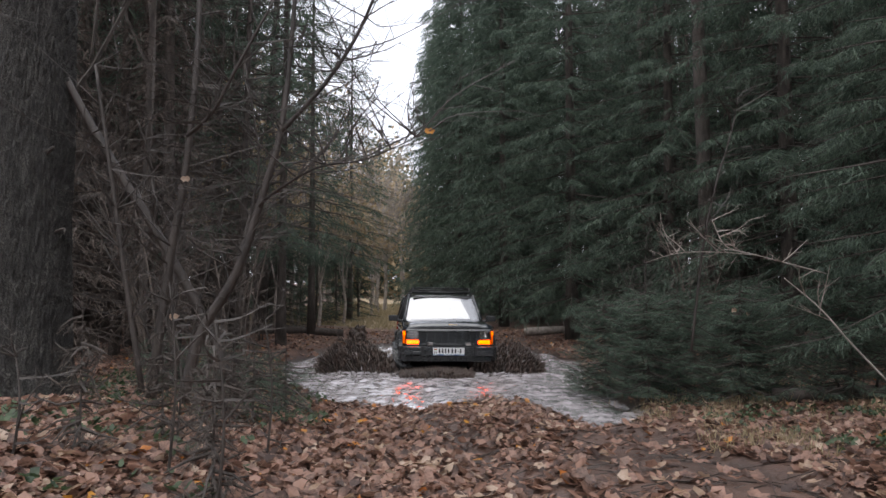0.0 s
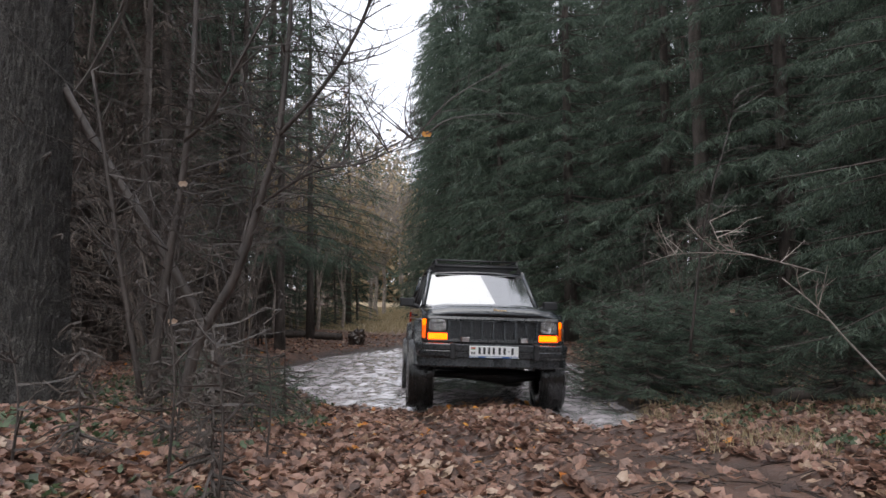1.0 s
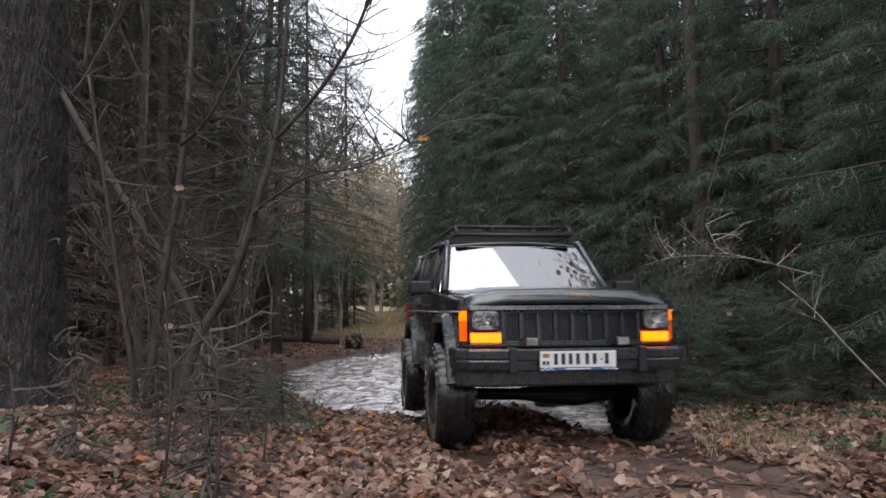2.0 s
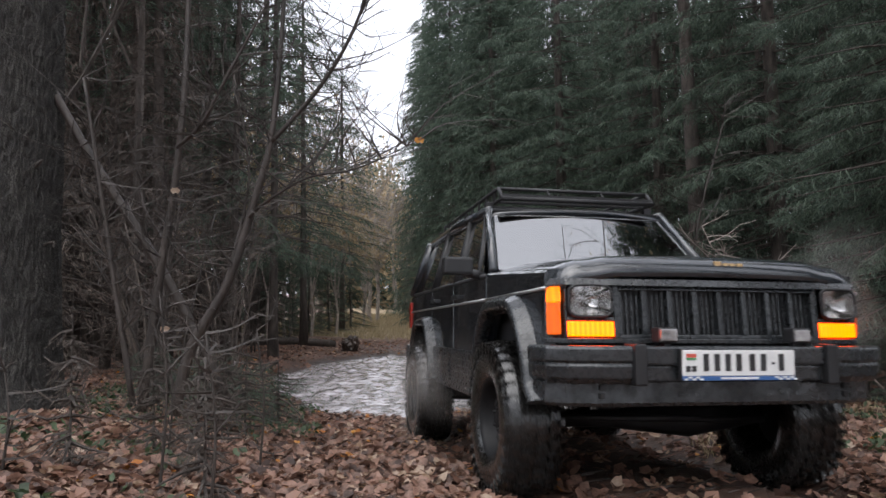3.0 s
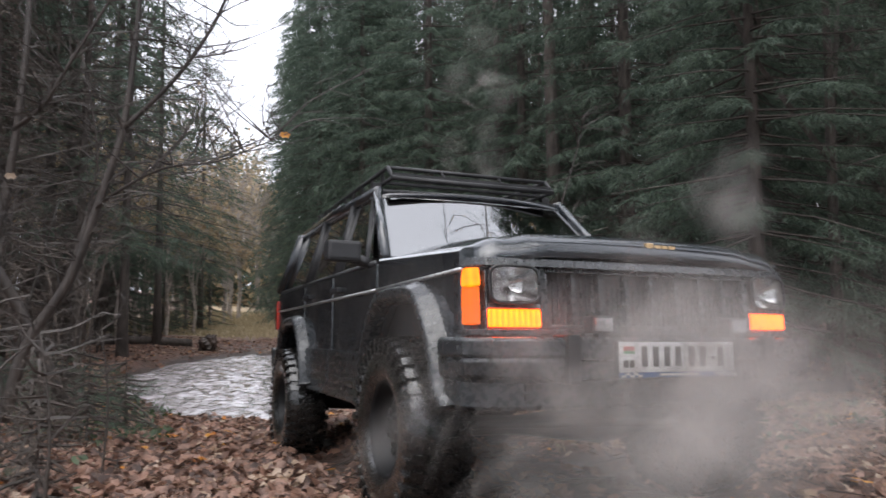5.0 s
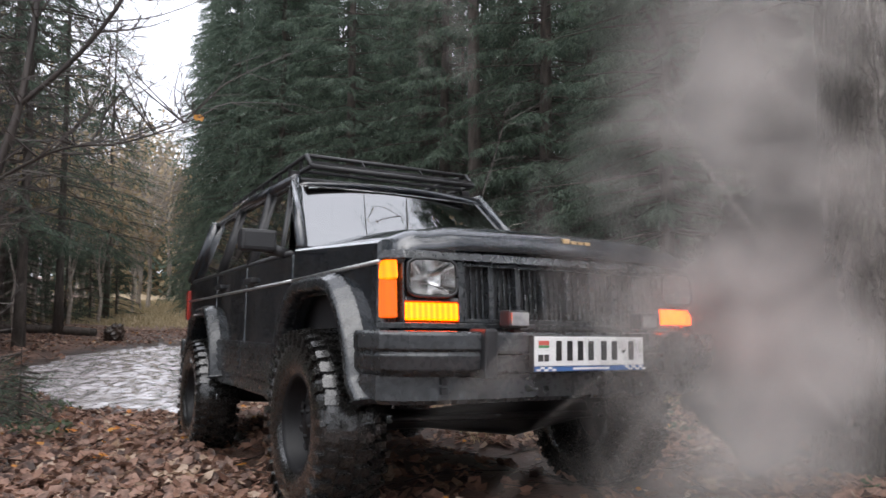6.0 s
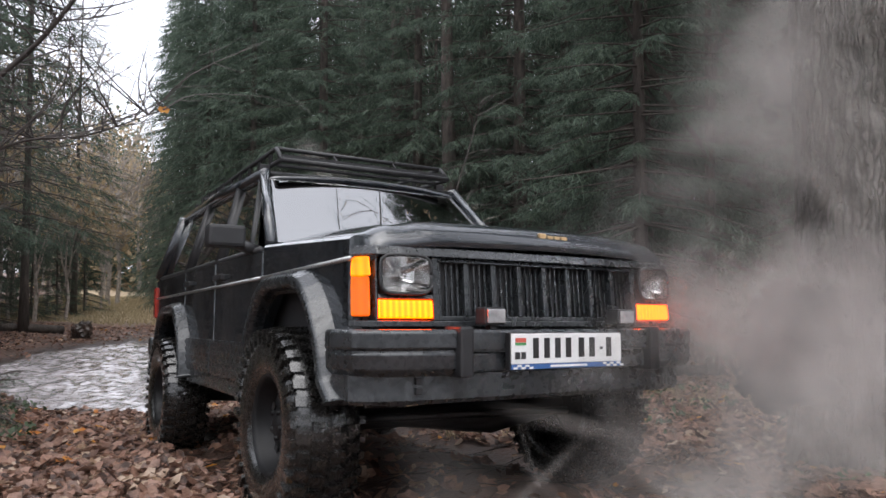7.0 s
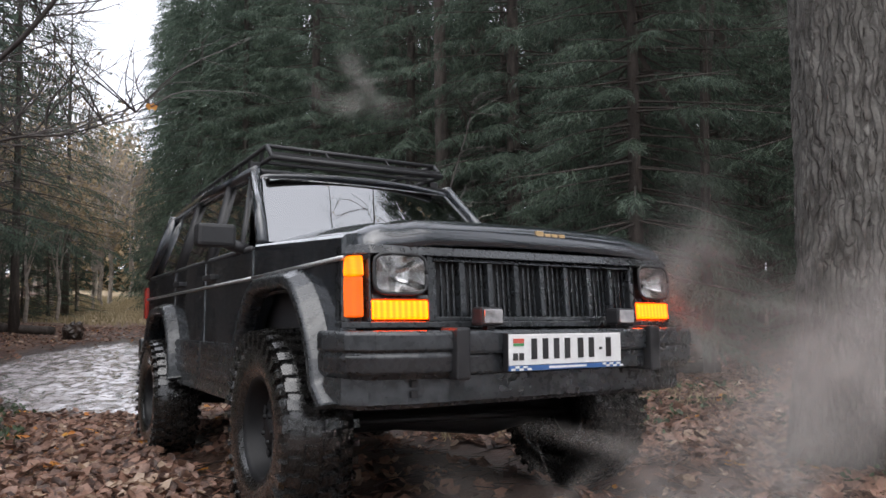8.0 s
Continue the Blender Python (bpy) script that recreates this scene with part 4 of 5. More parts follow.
FA = arch(0.0, 0.42, 0.50, 0.90, 4, 176, 21)
RA = arch(RX, 0.36, 0.48, 0.82, 4, 176, 21)
for s in (-1, 1):
    X = 0.80 * s
    plate_part("front_fender", [(-0.63, 0.56), (-0.63, 1.075), (0.42, 1.135), (0.42, 0.45), (0.50, 0.45)][:4] + [(0.50, 0.45)] + FA[::-1] + [(-0.55, 0.50)], X, 0.05, PAINT, "dark grey fender")
    fd = plate_part("front_door", [(0.43, 0.46), (0.43, 1.115), (1.36, 1.12), (1.36, 0.46)], X, 0.05, PAINT)
    rd = plate_part("rear_door", [(1.37, 0.46), (1.37, 1.12), (2.22, 1.12)] + [(2.22, 0.86), (2.14, 0.74), (2.06, 0.46)], X, 0.05, PAINT)
    plate_part("rear_quarter", [(2.23, 0.87), (2.23, 1.12), (3.36, 1.11), (3.38, 0.50), (3.02, 0.44)] + RA[::-1][:18], X, 0.05, PAINT)
    for door, y in ((fd, 1.24), (rd, 2.08)):
        part("door_handle", boxes((X - 0.02, X + s * 0.028 + 0.02 * (s < 0), y - 0.09, y + 0.09, 1.005, 1.035, 0.006)) if s > 0 else boxes((X - 0.028, X + 0.02, y - 0.09, y + 0.09, 1.005, 1.035, 0.006)), BLACK, door, "black pull handle")
    for a, b, y0, y1 in ((fd, "lower_cladding", 0.45, 1.35), (rd, "lower_cladding", 1.38, 2.05)):
        bm = bmesh.new()
        box(bm, min(X, X + s * 0.022), max(X, X + s * 0.022), y0, y1, 0.46, 0.66, 0.006)
        for k in range(4):
            z = 0.49 + 0.045 * k
            box(bm, min(X + s * 0.02, X + s * 0.03), max(X + s * 0.02, X + s * 0.03), y0 + 0.02, y1 - 0.02, z, z + 0.02)
        part(b, bm, CLADDING, a, "ribbed grey lower cladding")
    tubes("side_trim", [([(X + s * 0.004, -0.64, 0.99), (X + s * 0.004, 0.42, 0.975)], 0.009), ([(X + s * 0.004, 0.44, 0.975), (X + s * 0.004, 3.3, 0.955)], 0.009)], CHROME, car, 6, "thin bright trim line")
    # flares: a deep grey lip round each arch
    for pts, cy, nm in ((FA, 0.0, "front_flare"), (RA, RX, "rear_flare")):
        prof = [(0.0, 0.0), (0.055, -0.004), (0.085, 0.012), (0.085, 0.052), (0.0, 0.09)]
        if nm == "front_flare":
            pts = [(-0.575, 0.47)] + pts[1:-1] + [(0.54, 0.45)]
        v, f = [], []
        for y, z in pts:
            d = Vector((0, y - cy, z - 0.30)).normalized()
            for out, grow in prof:
                v.append((X - s * 0.01 + s * out, y + d.y * grow, z + d.z * grow))
        w = len(prof)
        for i in range(len(pts) - 1):
            for k in range(w):
                q = (k + 1) % w
                f.append((i * w + k, i * w + q, (i + 1) * w + q, (i + 1) * w + k))
        f += [tuple(range(w)), tuple((len(pts) - 1) * w + k for k in range(w))]
        flare = part_mesh(nm, arrays(nm, v, f), CLADDING, car, "wide grey plastic wheel arch flare")
        bev = flare.modifiers.new("edge", "BEVEL")
        bev.width, bev.segments, bev.limit_method, bev.angle_limit = 0.012, 3, "ANGLE", radians(30)
    # rocker
    part("rocker", boxes((min(0.74 * s, 0.80 * s), max(0.74 * s, 0.80 * s), 0.5, 2.08, 0.37, 0.455, 0.012)), CLADDING, car)
    # pillars and window frames
    bx, tx, bz, tz = 0.775 * s, 0.635 * s, 1.115, 1.60
    run = lambda y0, y1, r: ([(bx, y0, bz), (tx, y1, tz)], r)
    tubes("front_pillar", [([(0.735 * s, 0.50, 1.15), (0.635 * s, 0.98, 1.605)], 0.032)], PAINT, car, 8)
    tubes("centre_pillar", [run(1.36, 1.44, 0.034)], BLACK, car, 6)
    tubes("rear_pillar", [run(2.24, 2.24, 0.034)], BLACK, car, 6)
    tubes("tail_pillar", [run(3.30, 3.10, 0.06)], PAINT, car, 8)
    tubes("roof_rail", [([(0.635 * s, 0.97, 1.605), (0.645 * s, 2.0, 1.625), (0.635 * s, 3.12, 1.605)], 0.036)], PAINT, car, 8)
    for nm, c in (("front_window", [(0.62, 1.125), (1.34, 1.125), (1.42, 1.59), (1.0, 1.59)]), ("rear_window", [(1.38, 1.125), (2.22, 1.125), (2.22, 1.59), (1.46, 1.59)]), ("tail_window", [(2.27, 1.125), (3.24, 1.125), (3.06, 1.59), (2.27, 1.59)])):
        k = lambda z: bx + (tx - bx) * (z - bz) / (tz - bz)
        v = [(k(z) + o, y, z) for o in (-0.006 * s, 0.0) for y, z in c]
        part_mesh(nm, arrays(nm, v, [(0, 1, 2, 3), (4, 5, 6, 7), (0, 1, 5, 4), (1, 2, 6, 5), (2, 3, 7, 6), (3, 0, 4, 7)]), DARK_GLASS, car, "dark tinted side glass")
    tubes("quarter_bar", [([(bx * 0.995, 0.74, 1.125), (0.655 * s, 0.99, 1.56)], 0.013)], BLACK, car, 6)
    tubes("belt_strip", [([(0.785 * s, 0.5, 1.122), (0.785 * s, 3.3, 1.118)], 0.016)], BLACK, car, 6)
    # mirror
    mir = part("wing_mirror", boxes((min(0.845 * s, 1.03 * s), max(0.845 * s, 1.03 * s), 0.56, 0.66, 1.135, 1.245, 0.018)), BLACK, car, "square black wing mirror")
    tubes("mirror_arm", [([(0.76 * s, 0.62, 1.12), (0.88 * s, 0.62, 1.16)], 0.03)], BLACK, mir, 6)
    part("mirror_face", boxes((min(0.86 * s, 1.015 * s), max(0.86 * s, 1.015 * s), 0.661, 0.664, 1.15, 1.23)), LENS, mir)
    part("model_badge", boxes((min(X, X + 0.004 * s), max(X, X + 0.004 * s), 0.20, 0.36, 0.905, 0.925)), GOLD, car, "small gold badge strip")
    part("tail_lamp", boxes((min(0.77 * s, 0.815 * s), max(0.77 * s, 0.815 * s), 3.33, 3.42, 0.80, 1.05, 0.008)), TAIL, car, "red tail lamp")

# hood with a raised middle and rounded lip
v, f = [], []
nx, ny = 44, 24
for j in range(ny + 1):
    t = j / ny
    for i in range(nx + 1):
        x = -0.775 + 1.55 * i / nx
        e = abs(x) / 0.775
        y0 = front_y(x) + 0.015
        y = y0 + (0.56 - 0.10 * e * e - y0) * t ** 1.35
        z = 1.126 + 0.056 * t - 0.022 * e ** 2 - 0.05 * max(e - 0.88, 0) / 0.12 + 0.014 * sm(0.62, 0.5, abs(x)) - 0.088 * (1 - min(t / 0.16, 1)) ** 2.2 + 0.012 * math.sin(t * 3.14)
        v.append((x, y, z))
w = nx + 1
f = [(j * w + i, j * w + i + 1, (j + 1) * w + i + 1, (j + 1) * w + i) for j in range(ny) for i in range(nx)]
hood = part_mesh("hood", arrays("hood", v, f), PAINT, car, "dark grey wet hood", True)
mod = hood.modifiers.new("thick", "SOLIDIFY")
mod.thickness, mod.offset = 0.02, -1
# emblem on the hood lip: plain gold shapes
bm = bmesh.new()
for k, (a, b) in enumerate(((0.0, 0.034), (0.042, 0.07), (0.078, 0.106), (0.114, 0.145))):
    box(bm, 0.0 + a, 0.0 + b, -0.712, -0.686, 1.092, 1.118 if k else 1.126, 0.004)
part("hood_emblem", bm, GOLD, hood, "gold raised emblem")

# header panel with recesses, following the curved nose
def nose(x0, x1, z0, z1, out, depth, n=6):
    """A slab that follows the nose between x0 and x1."""
    v, f = [], []
    for k in range(n + 1):
        x = x0 + (x1 - x0) * k / n
        y = front_y(x) - out
        v += [(x, y + 0.018 * (z0 < 0), z0), (x, y + 0.02 * (z1 - 0.77) / 0.28, z1), (x, y + depth, z1), (x, y + depth, z0)]
    for k in range(n):
        for q in range(4):
            f.append((k * 4 + q, k * 4 + (q + 1) % 4, k * 4 + 4 + (q + 1) % 4, k * 4 + 4 + q))
    f += [(0, 3, 2, 1), (n * 4, n * 4 + 1, n * 4 + 2, n * 4 + 3)]
    return v, f


def nose_part(name, rows, material, parent=None, label="", bevel=0.0):
    s = Soup()
    for row in rows:
        s.add(*nose(*row))
    ob = part_mesh(name, s.mesh(name), material, parent or car, label)
    if bevel:
        m = ob.modifiers.new("edge", "BEVEL")
        m.width, m.segments = bevel, 2
    return ob


header = nose_part("header_panel", [(-0.80, 0.80, 1.002, 1.036, 0.0, 0.06, 48), (-0.80, 0.80, 0.745, 0.768, 0.0, 0.06, 48), (-0.80, -0.79, 0.768, 1.002, 0.0, 0.06, 1), (0.79, 0.80, 0.768, 1.002, 0.0, 0.06, 1),
                                    (-0.515, -0.490, 0.768, 1.002, 0.0, 0.06, 1), (0.490, 0.515, 0.768, 1.002, 0.0, 0.06, 1), (-0.737, -0.728, 0.768, 1.002, 0.0, 0.05, 1), (0.728, 0.737, 0.768, 1.002, 0.0, 0.05, 1),
                                    (-0.728, -0.515, 0.845, 0.862, 0.0, 0.05, 2), (0.515, 0.728, 0.845, 0.862, 0.0, 0.05, 2)], CLADDING, car, "dark grey nose panel", 0.004)
nose_part("header_backing", [(-0.79, 0.79, 0.768, 1.002, -0.052, 0.03, 16)], BLACK, header)
grille = nose_part("grille", [(-0.495, 0.495, 0.985, 1.002, -0.004, 0.04, 12), (-0.495, 0.495, 0.768, 0.785, -0.004, 0.04, 12)], CLADDING, car, "upright-barred dark grey grille", 0.003)
for k in range(9):
    x = -0.495 + 0.99 * k / 8
    nose_part("grille_bar", [(x - 0.011, x + 0.011, 0.785, 0.985, -0.002, 0.045, 1)], CLADDING, grille, bevel=0.003)
for k in range(8):
    for q in range(1, 5):
        x = -0.495 + 0.99 * (k + q / 5) / 8
        nose_part("grille_rib", [(x - 0.0035, x + 0.0035, 0.785, 0.985, -0.026, 0.015, 1)], CLADDING, grille)
for s in (-1, 1):
    v, f = [], []
    for j in range(9):
        for i in range(28):
            a = 2 * math.pi * i / 28
            c, q = math.cos(a), math.sin(a)
            k = j / 8 / (abs(c) ** 5 + abs(q) ** 5) ** 0.2
            v.append((c * k * 0.097, 0.045 - 0.06 * (j / 8) ** 2, q * k * 0.069))
    f = [(j * 28 + i, j * 28 + (i + 1) % 28, (j + 1) * 28 + (i + 1) % 28, (j + 1) * 28 + i) for j in range(8) for i in range(28)]
    lamp = part_mesh("headlight", arrays("headlight", v, f), REFLECTOR, car, "square clear headlight, unlit", True)
    lamp.matrix_basis = pose(0.626 * s, front_y(0.626) + 0.012, 0.932, -4, 0, 5 * s)
    ring = [v[8 * 28 + i] for i in range(28)]
    s2 = Soup()
    s2.add([(x * 0.98, -0.022 + 0.006 * abs(x) / 0.1, z * 0.98) for x, y, z in ring] + [(0, -0.034, 0)], [(i, (i + 1) % 28, 28) for i in range(28)])
    part_mesh("lamp_glass", s2.mesh("lamp_glass"), CLEAR, lamp, "clear domed lamp glass", True).visible_shadow = False
    tubes("lamp_rim", [([(x * 1.02, -0.016, z * 1.02) for x, y, z in ring + ring[:1]], 0.007)], BLACK, lamp, 5)
    tubes("lamp_bulb", [([(0, 0.04, 0), (0, 0.0, 0)], [0.014, 0.010])], REFLECTOR, lamp, 8)
    nose_part("turn_lamp", [(*sorted((0.518 * s, 0.728 * s)), 0.776, 0.842, 0.004, 0.04, 4)], AMBER, car, "lit amber turn lamp", 0.006)
    nose_part("side_marker", [(*sorted((0.752 * s, 0.795 * s)), 0.782, 0.925, 0.004, 0.04, 3)], AMBER_DIM, car, "amber side marker", 0.006)
    nose_part("marker_bulb_window", [(*sorted((0.752 * s, 0.795 * s)), 0.925, 0.998, 0.004, 0.04, 3)], AMBER_BULB, car, "lit upper end of the amber marker", 0.006)

# bumper
bumper = new("bumper")
bumper.parent = car
bm = bmesh.new()
box(bm, -0.44, 0.44, -0.862, -0.76, 0.655, 0.738, 0.012)
box(bm, -0.44, 0.44, -0.845, -0.76, 0.585, 0.655, 0.010)
part("bumper_bar", bm, CLADDING, bumper, "dark grey ribbed bumper bar")
for s in (-1, 1):
    v, f = [], []
    line = [(0.485, -0.862), (0.62, -0.850), (0.76, -0.815), (0.84, -0.74), (0.865, -0.62), (0.865, -0.56)]
    for x, y in line:
        for z, o in ((0.738, 0.012), (0.726, 0.0), (0.672, 0.0), (0.664, 0.012), (0.652, 0.004), (0.60, 0.010), (0.575, 0.035)):
            v.append(((x - o * (x > 0.8)) * s, y + o, z))
        v.append(((x - 0.06) * s, y + 0.09, 0.58))
        v.append(((x - 0.06) * s, y + 0.09, 0.738))
    w = 9
    for i in range(len(line) - 1):
        for k in range(w):
            q = (k + 1) % w
            f.append((i * w + k, i * w + q, (i + 1) * w + q, (i + 1) * w + k))
    f += [tuple(range(w)), tuple((len(line) - 1) * w + k for k in range(w))]
    cap = part_mesh("bumper_end", arrays("bumper_end", v, f), CLADDING, bumper, "grey wrapped bumper end")
    bev = cap.modifiers.new("edge", "BEVEL")
    bev.width, bev.segments = 0.005, 2
    part("bumper_guard", boxes((*sorted((0.435 * s, 0.492 * s)), -0.885, -0.77, 0.57, 0.748, 0.010)), BLACK, bumper, "black rubber bumper guard")
    fog = part("fog_lamp", boxes((*sorted((0.280 * s, 0.372 * s)), -0.86, -0.79, 0.752, 0.818, 0.010)), BLACK, car, "small black fog lamp")
    part("fog_glass", boxes((*sorted((0.287 * s, 0.365 * s)), -0.867, -0.861, 0.760, 0.810, 0.003)), LENS, fog)
    part("fog_bracket", boxes((*sorted((0.30 * s, 0.33 * s)), -0.83, -0.80, 0.73, 0.755)), BLACK, fog)
v, f = [], []
line = [(0.0, -0.785), (0.40, -0.782), (0.62, -0.770), (0.75, -0.735), (0.82, -0.67), (0.845, -0.58)]
line = [(-x, y) for x, y in line[:0:-1]] + line
for x, y in line:
    k = 0.03 if abs(x) < 0.8 else 0.0
    i = -math.copysign(0.03, x) if abs(x) > 0.8 else 0.0
    v += [(x, y, 0.578), (x, y - 0.004, 0.49), (x + i * 0.4, y + 0.010, 0.474), (x + i, y + 0.012 + k, 0.474), (x + i, y + 0.012 + k, 0.578)]
for i in range(len(line) - 1):
    for k in range(5):
        q = (k + 1) % 5
        f.append((i * 5 + k, i * 5 + q, i * 5 + 5 + q, i * 5 + 5 + k))
f += [tuple(range(5)), tuple((len(line) - 1) * 5 + k for k in range(5))]
valance = part_mesh("valance", arrays("valance", v, f), CLADDING, car, "grey lower valance")
for x in (-0.60, 0.60):
    part("bolt", boxes((x - 0.012, x + 0.012, -0.785, -0.768, 0.545, 0.569, 0.003), (x - 0.012, x + 0.012, -0.785, -0.768, 0.510, 0.534, 0.003)), BLACK, valance)

# number plate: the characters are plain bars
plate = part("number_plate", boxes((-0.270, 0.270, -0.894, -0.888, 0.612, 0.722, 0.003)), WHITE, car, "white number plate with dark bars")
plate.location.x = -0.012
part("plate_holder", boxes((-0.274, 0.274, -0.888, -0.862, 0.590, 0.726, 0.003)), BLACK, plate)
part("plate_strip", boxes((-0.270, 0.270, -0.893, -0.888, 0.592, 0.611, 0.002)), BLUE, plate, "blue strip with white checks")
chk = [(x, x + 0.018, -0.8955, -0.892, 0.594 + 0.008 * ((k + r) % 2), 0.6015 + 0.008 * ((k + r) % 2)) for r, start in ((0, -0.262), (1, 0.172)) for k, x in enumerate(np.arange(start, start + 0.09, 0.018))]
for row in chk:
    part("plate_check", boxes(row), WHITE, plate)
part("plate_words", boxes((-0.09, 0.09, -0.8945, -0.892, 0.598, 0.606)), WHITE, plate)
x = -0.172
for k, w in enumerate((0.042, 0.042, 0.042, 0.042, 0.044, 0.044, 0.024, 0.042)):
    x += 0.012 if k in (4,) else 0
    z0, z1 = (0.660, 0.670) if k == 6 else (0.632, 0.706)
    part("plate_bar", boxes((x, x + w * 0.62, -0.8965, -0.8935, z0, z1, 0.001)), INK, plate)
    x += w + 0.010
part("plate_flag", boxes((-0.252, -0.205, -0.8965, -0.8935, 0.690, 0.706)), RED, plate)
part("plate_flag_foot", boxes((-0.252, -0.205, -0.8965, -0.8935, 0.680, 0.689)), GREEN, plate)
part("plate_code", boxes((-0.254, -0.233, -0.8965, -0.8935, 0.630, 0.655), (-0.226, -0.206, -0.8965, -0.8935, 0.630, 0.655)), INK, plate)

# cowl, windscreen, roof
part("cowl", boxes((-0.74, 0.74, 0.45, 0.60, 1.10, 1.140, 0.01)), BLACK, car)
v = []
for o in (0.0, 0.006):
    for j in range(7):
        t = j / 6
        for i in range(13):
            u = -1 + i / 6
            v.append(((0.715 + (0.615 - 0.715) * t) * u, 0.46 + 0.47 * t + 0.055 * u * u + o, 1.165 + (1.605 - 1.165) * t - o * 0.5))
f = [(o * 91 + j * 13 + i, o * 91 + j * 13 + i + 1, o * 91 + (j + 1) * 13 + i + 1, o * 91 + (j + 1) * 13 + i) for o in (0, 1) for j in range(6) for i in range(12)]
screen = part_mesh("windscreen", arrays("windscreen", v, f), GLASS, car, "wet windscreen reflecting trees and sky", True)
tubes("windscreen_seal", [([(-0.715, 0.515, 1.145), (0.0, 0.452, 1.145), (0.715, 0.515, 1.145)], 0.012), ([(-0.625, 0.985, 1.61), (0.0, 0.93, 1.615), (0.625, 0.985, 1.61)], 0.014)], BLACK, screen, 6)
for x0, x1 in ((-0.52, -0.08), (0.10, 0.52)):
    tubes("wiper", [([(x0 + 0.12, 0.42, 1.15), (x0 + 0.25, 0.455, 1.175), (x1 - 0.12, 0.47, 1.178)], 0.007), ([(x0, 0.475, 1.172), (x1, 0.470, 1.182)], 0.008)], BLACK, car, 5)
v, f = [], []
for j in range(13):
    y = 0.955 + 2.2 * j / 12
    for i in range(15):
        u = -1 + i / 7
        v.append((0.66 * u, y - (0.05 * (1 - u * u) if j == 0 else 0), 1.645 - 0.03 * u * u - 0.02 * max(abs(u) - 0.85, 0) / 0.15 - 0.025 * (j == 0) + 0.012 * math.sin(3.14 * j / 12)))
f = [(j * 15 + i, j * 15 + i + 1, (j + 1) * 15 + i + 1, (j + 1) * 15 + i) for j in range(12) for i in range(14)]
roof = part_mesh("roof", arrays("roof", v, f), PAINT, car, "dark grey roof", True)
mod = roof.modifiers.new("thick", "SOLIDIFY")
mod.thickness, mod.offset = 0.03, -1
part("tailgate", boxes((-0.78, 0.78, 3.30, 3.37, 0.52, 1.12, 0.02)), PAINT, car)
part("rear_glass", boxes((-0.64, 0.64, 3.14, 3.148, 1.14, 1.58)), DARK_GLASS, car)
part("rear_bumper", boxes((-0.84, 0.84, 3.36, 3.46, 0.48, 0.64, 0.02)), CLADDING, car)

# roof rack: leaning front rail, side slats, floor bars
rack = new("roof_rack")
rack.parent = car
for k in range(9):
    part("rack_bar", boxes((-0.56, 0.56, 1.06 + 0.22 * k, 1.095 + 0.22 * k, 1.680, 1.695, 0.002)), BLACK, rack)
for s in (-1, 1):
    tubes("rack_rail", [([(0.555 * s, 0.93, 1.690), (0.555 * s, 2.93, 1.685)], 0.014), ([(0.555 * s, 1.03, 1.775), (0.535 * s, 2.93, 1.765)], 0.014), ([(0.555 * s, 0.93, 1.690), (0.555 * s, 1.03, 1.775)], 0.014)], BLACK, rack, 6)
    for k in range(9):
        y = 1.12 + 0.224 * k
        part("rack_slat", boxes((min(0.548 * s, 0.556 * s), max(0.548 * s, 0.556 * s), y, y + 0.055, 1.69, 1.77)), BLACK, rack)
    for y in (1.1, 2.0, 2.8):
        part("rack_foot", boxes((min(0.57 * s, 0.63 * s), max(0.57 * s, 0.63 * s), y, y + 0.04, 1.605, 1.69, 0.005)), BLACK, rack)
tubes("rack_front", [([(-0.555, 0.93, 1.690), (0.555, 0.93, 1.690)], 0.016), ([(-0.555, 1.03, 1.775), (0.555, 1.03, 1.775)], 0.013)] + [([(x, 0.93, 1.69), (x, 1.03, 1.775)], 0.007) for x in (-0.2, 0.2)], BLACK, rack, 6)
tubes("rack_rear", [([(-0.555, 2.93, 1.765), (0.555, 2.93, 1.765)], 0.013)], BLACK, rack, 6)
part("rack_sheet", boxes((-0.55, 0.55, 0.94, 0.955, 1.685, 1.725)), BLACK, rack)

# engine bay, inner shell, underside, cabin
part("engine_bay", boxes((-0.73, 0.73, -0.66, 0.46, 0.62, 1.00)), BLACK, car)
part("floor_pan", boxes((-0.74, 0.74, 0.46, 3.3, 0.42, 0.50), (-0.50, 0.50, -0.55, 0.46, 0.50, 0.62)), BLACK, car)
part("inner_shell", boxes((-0.745, -0.735, 0.5, 2.0, 0.45, 1.1), (0.735, 0.745, 0.5, 2.0, 0.45, 1.1), (-0.5, 0.5, 2.0, 3.25, 0.45, 0.9)), BLACK, car)
part("dashboard", boxes((-0.70, 0.70, 0.58, 0.85, 0.86, 1.13, 0.03)), SEAT, car)
tubes("steering_wheel", [([(0.36 + 0.18 * math.cos(a), 0.98 + 0.06 * math.sin(a), 1.06 + 0.17 * math.sin(a)) for a in np.linspace(0, 6.283, 17)], 0.013)], SEAT, car, 6)
for x in (-0.36, 0.36):
    seat = part("seat", boxes((x - 0.24, x + 0.24, 1.10, 1.60, 0.55, 0.75, 0.04)), SEAT, car)
    part("backrest", boxes((x - 0.23, x + 0.23, 1.58, 1.74, 0.70, 1.28, 0.04)), SEAT, seat)
    part("headrest", boxes((x - 0.12, x + 0.12, 1.62, 1.72, 1.30, 1.46, 0.03)), SEAT, seat)
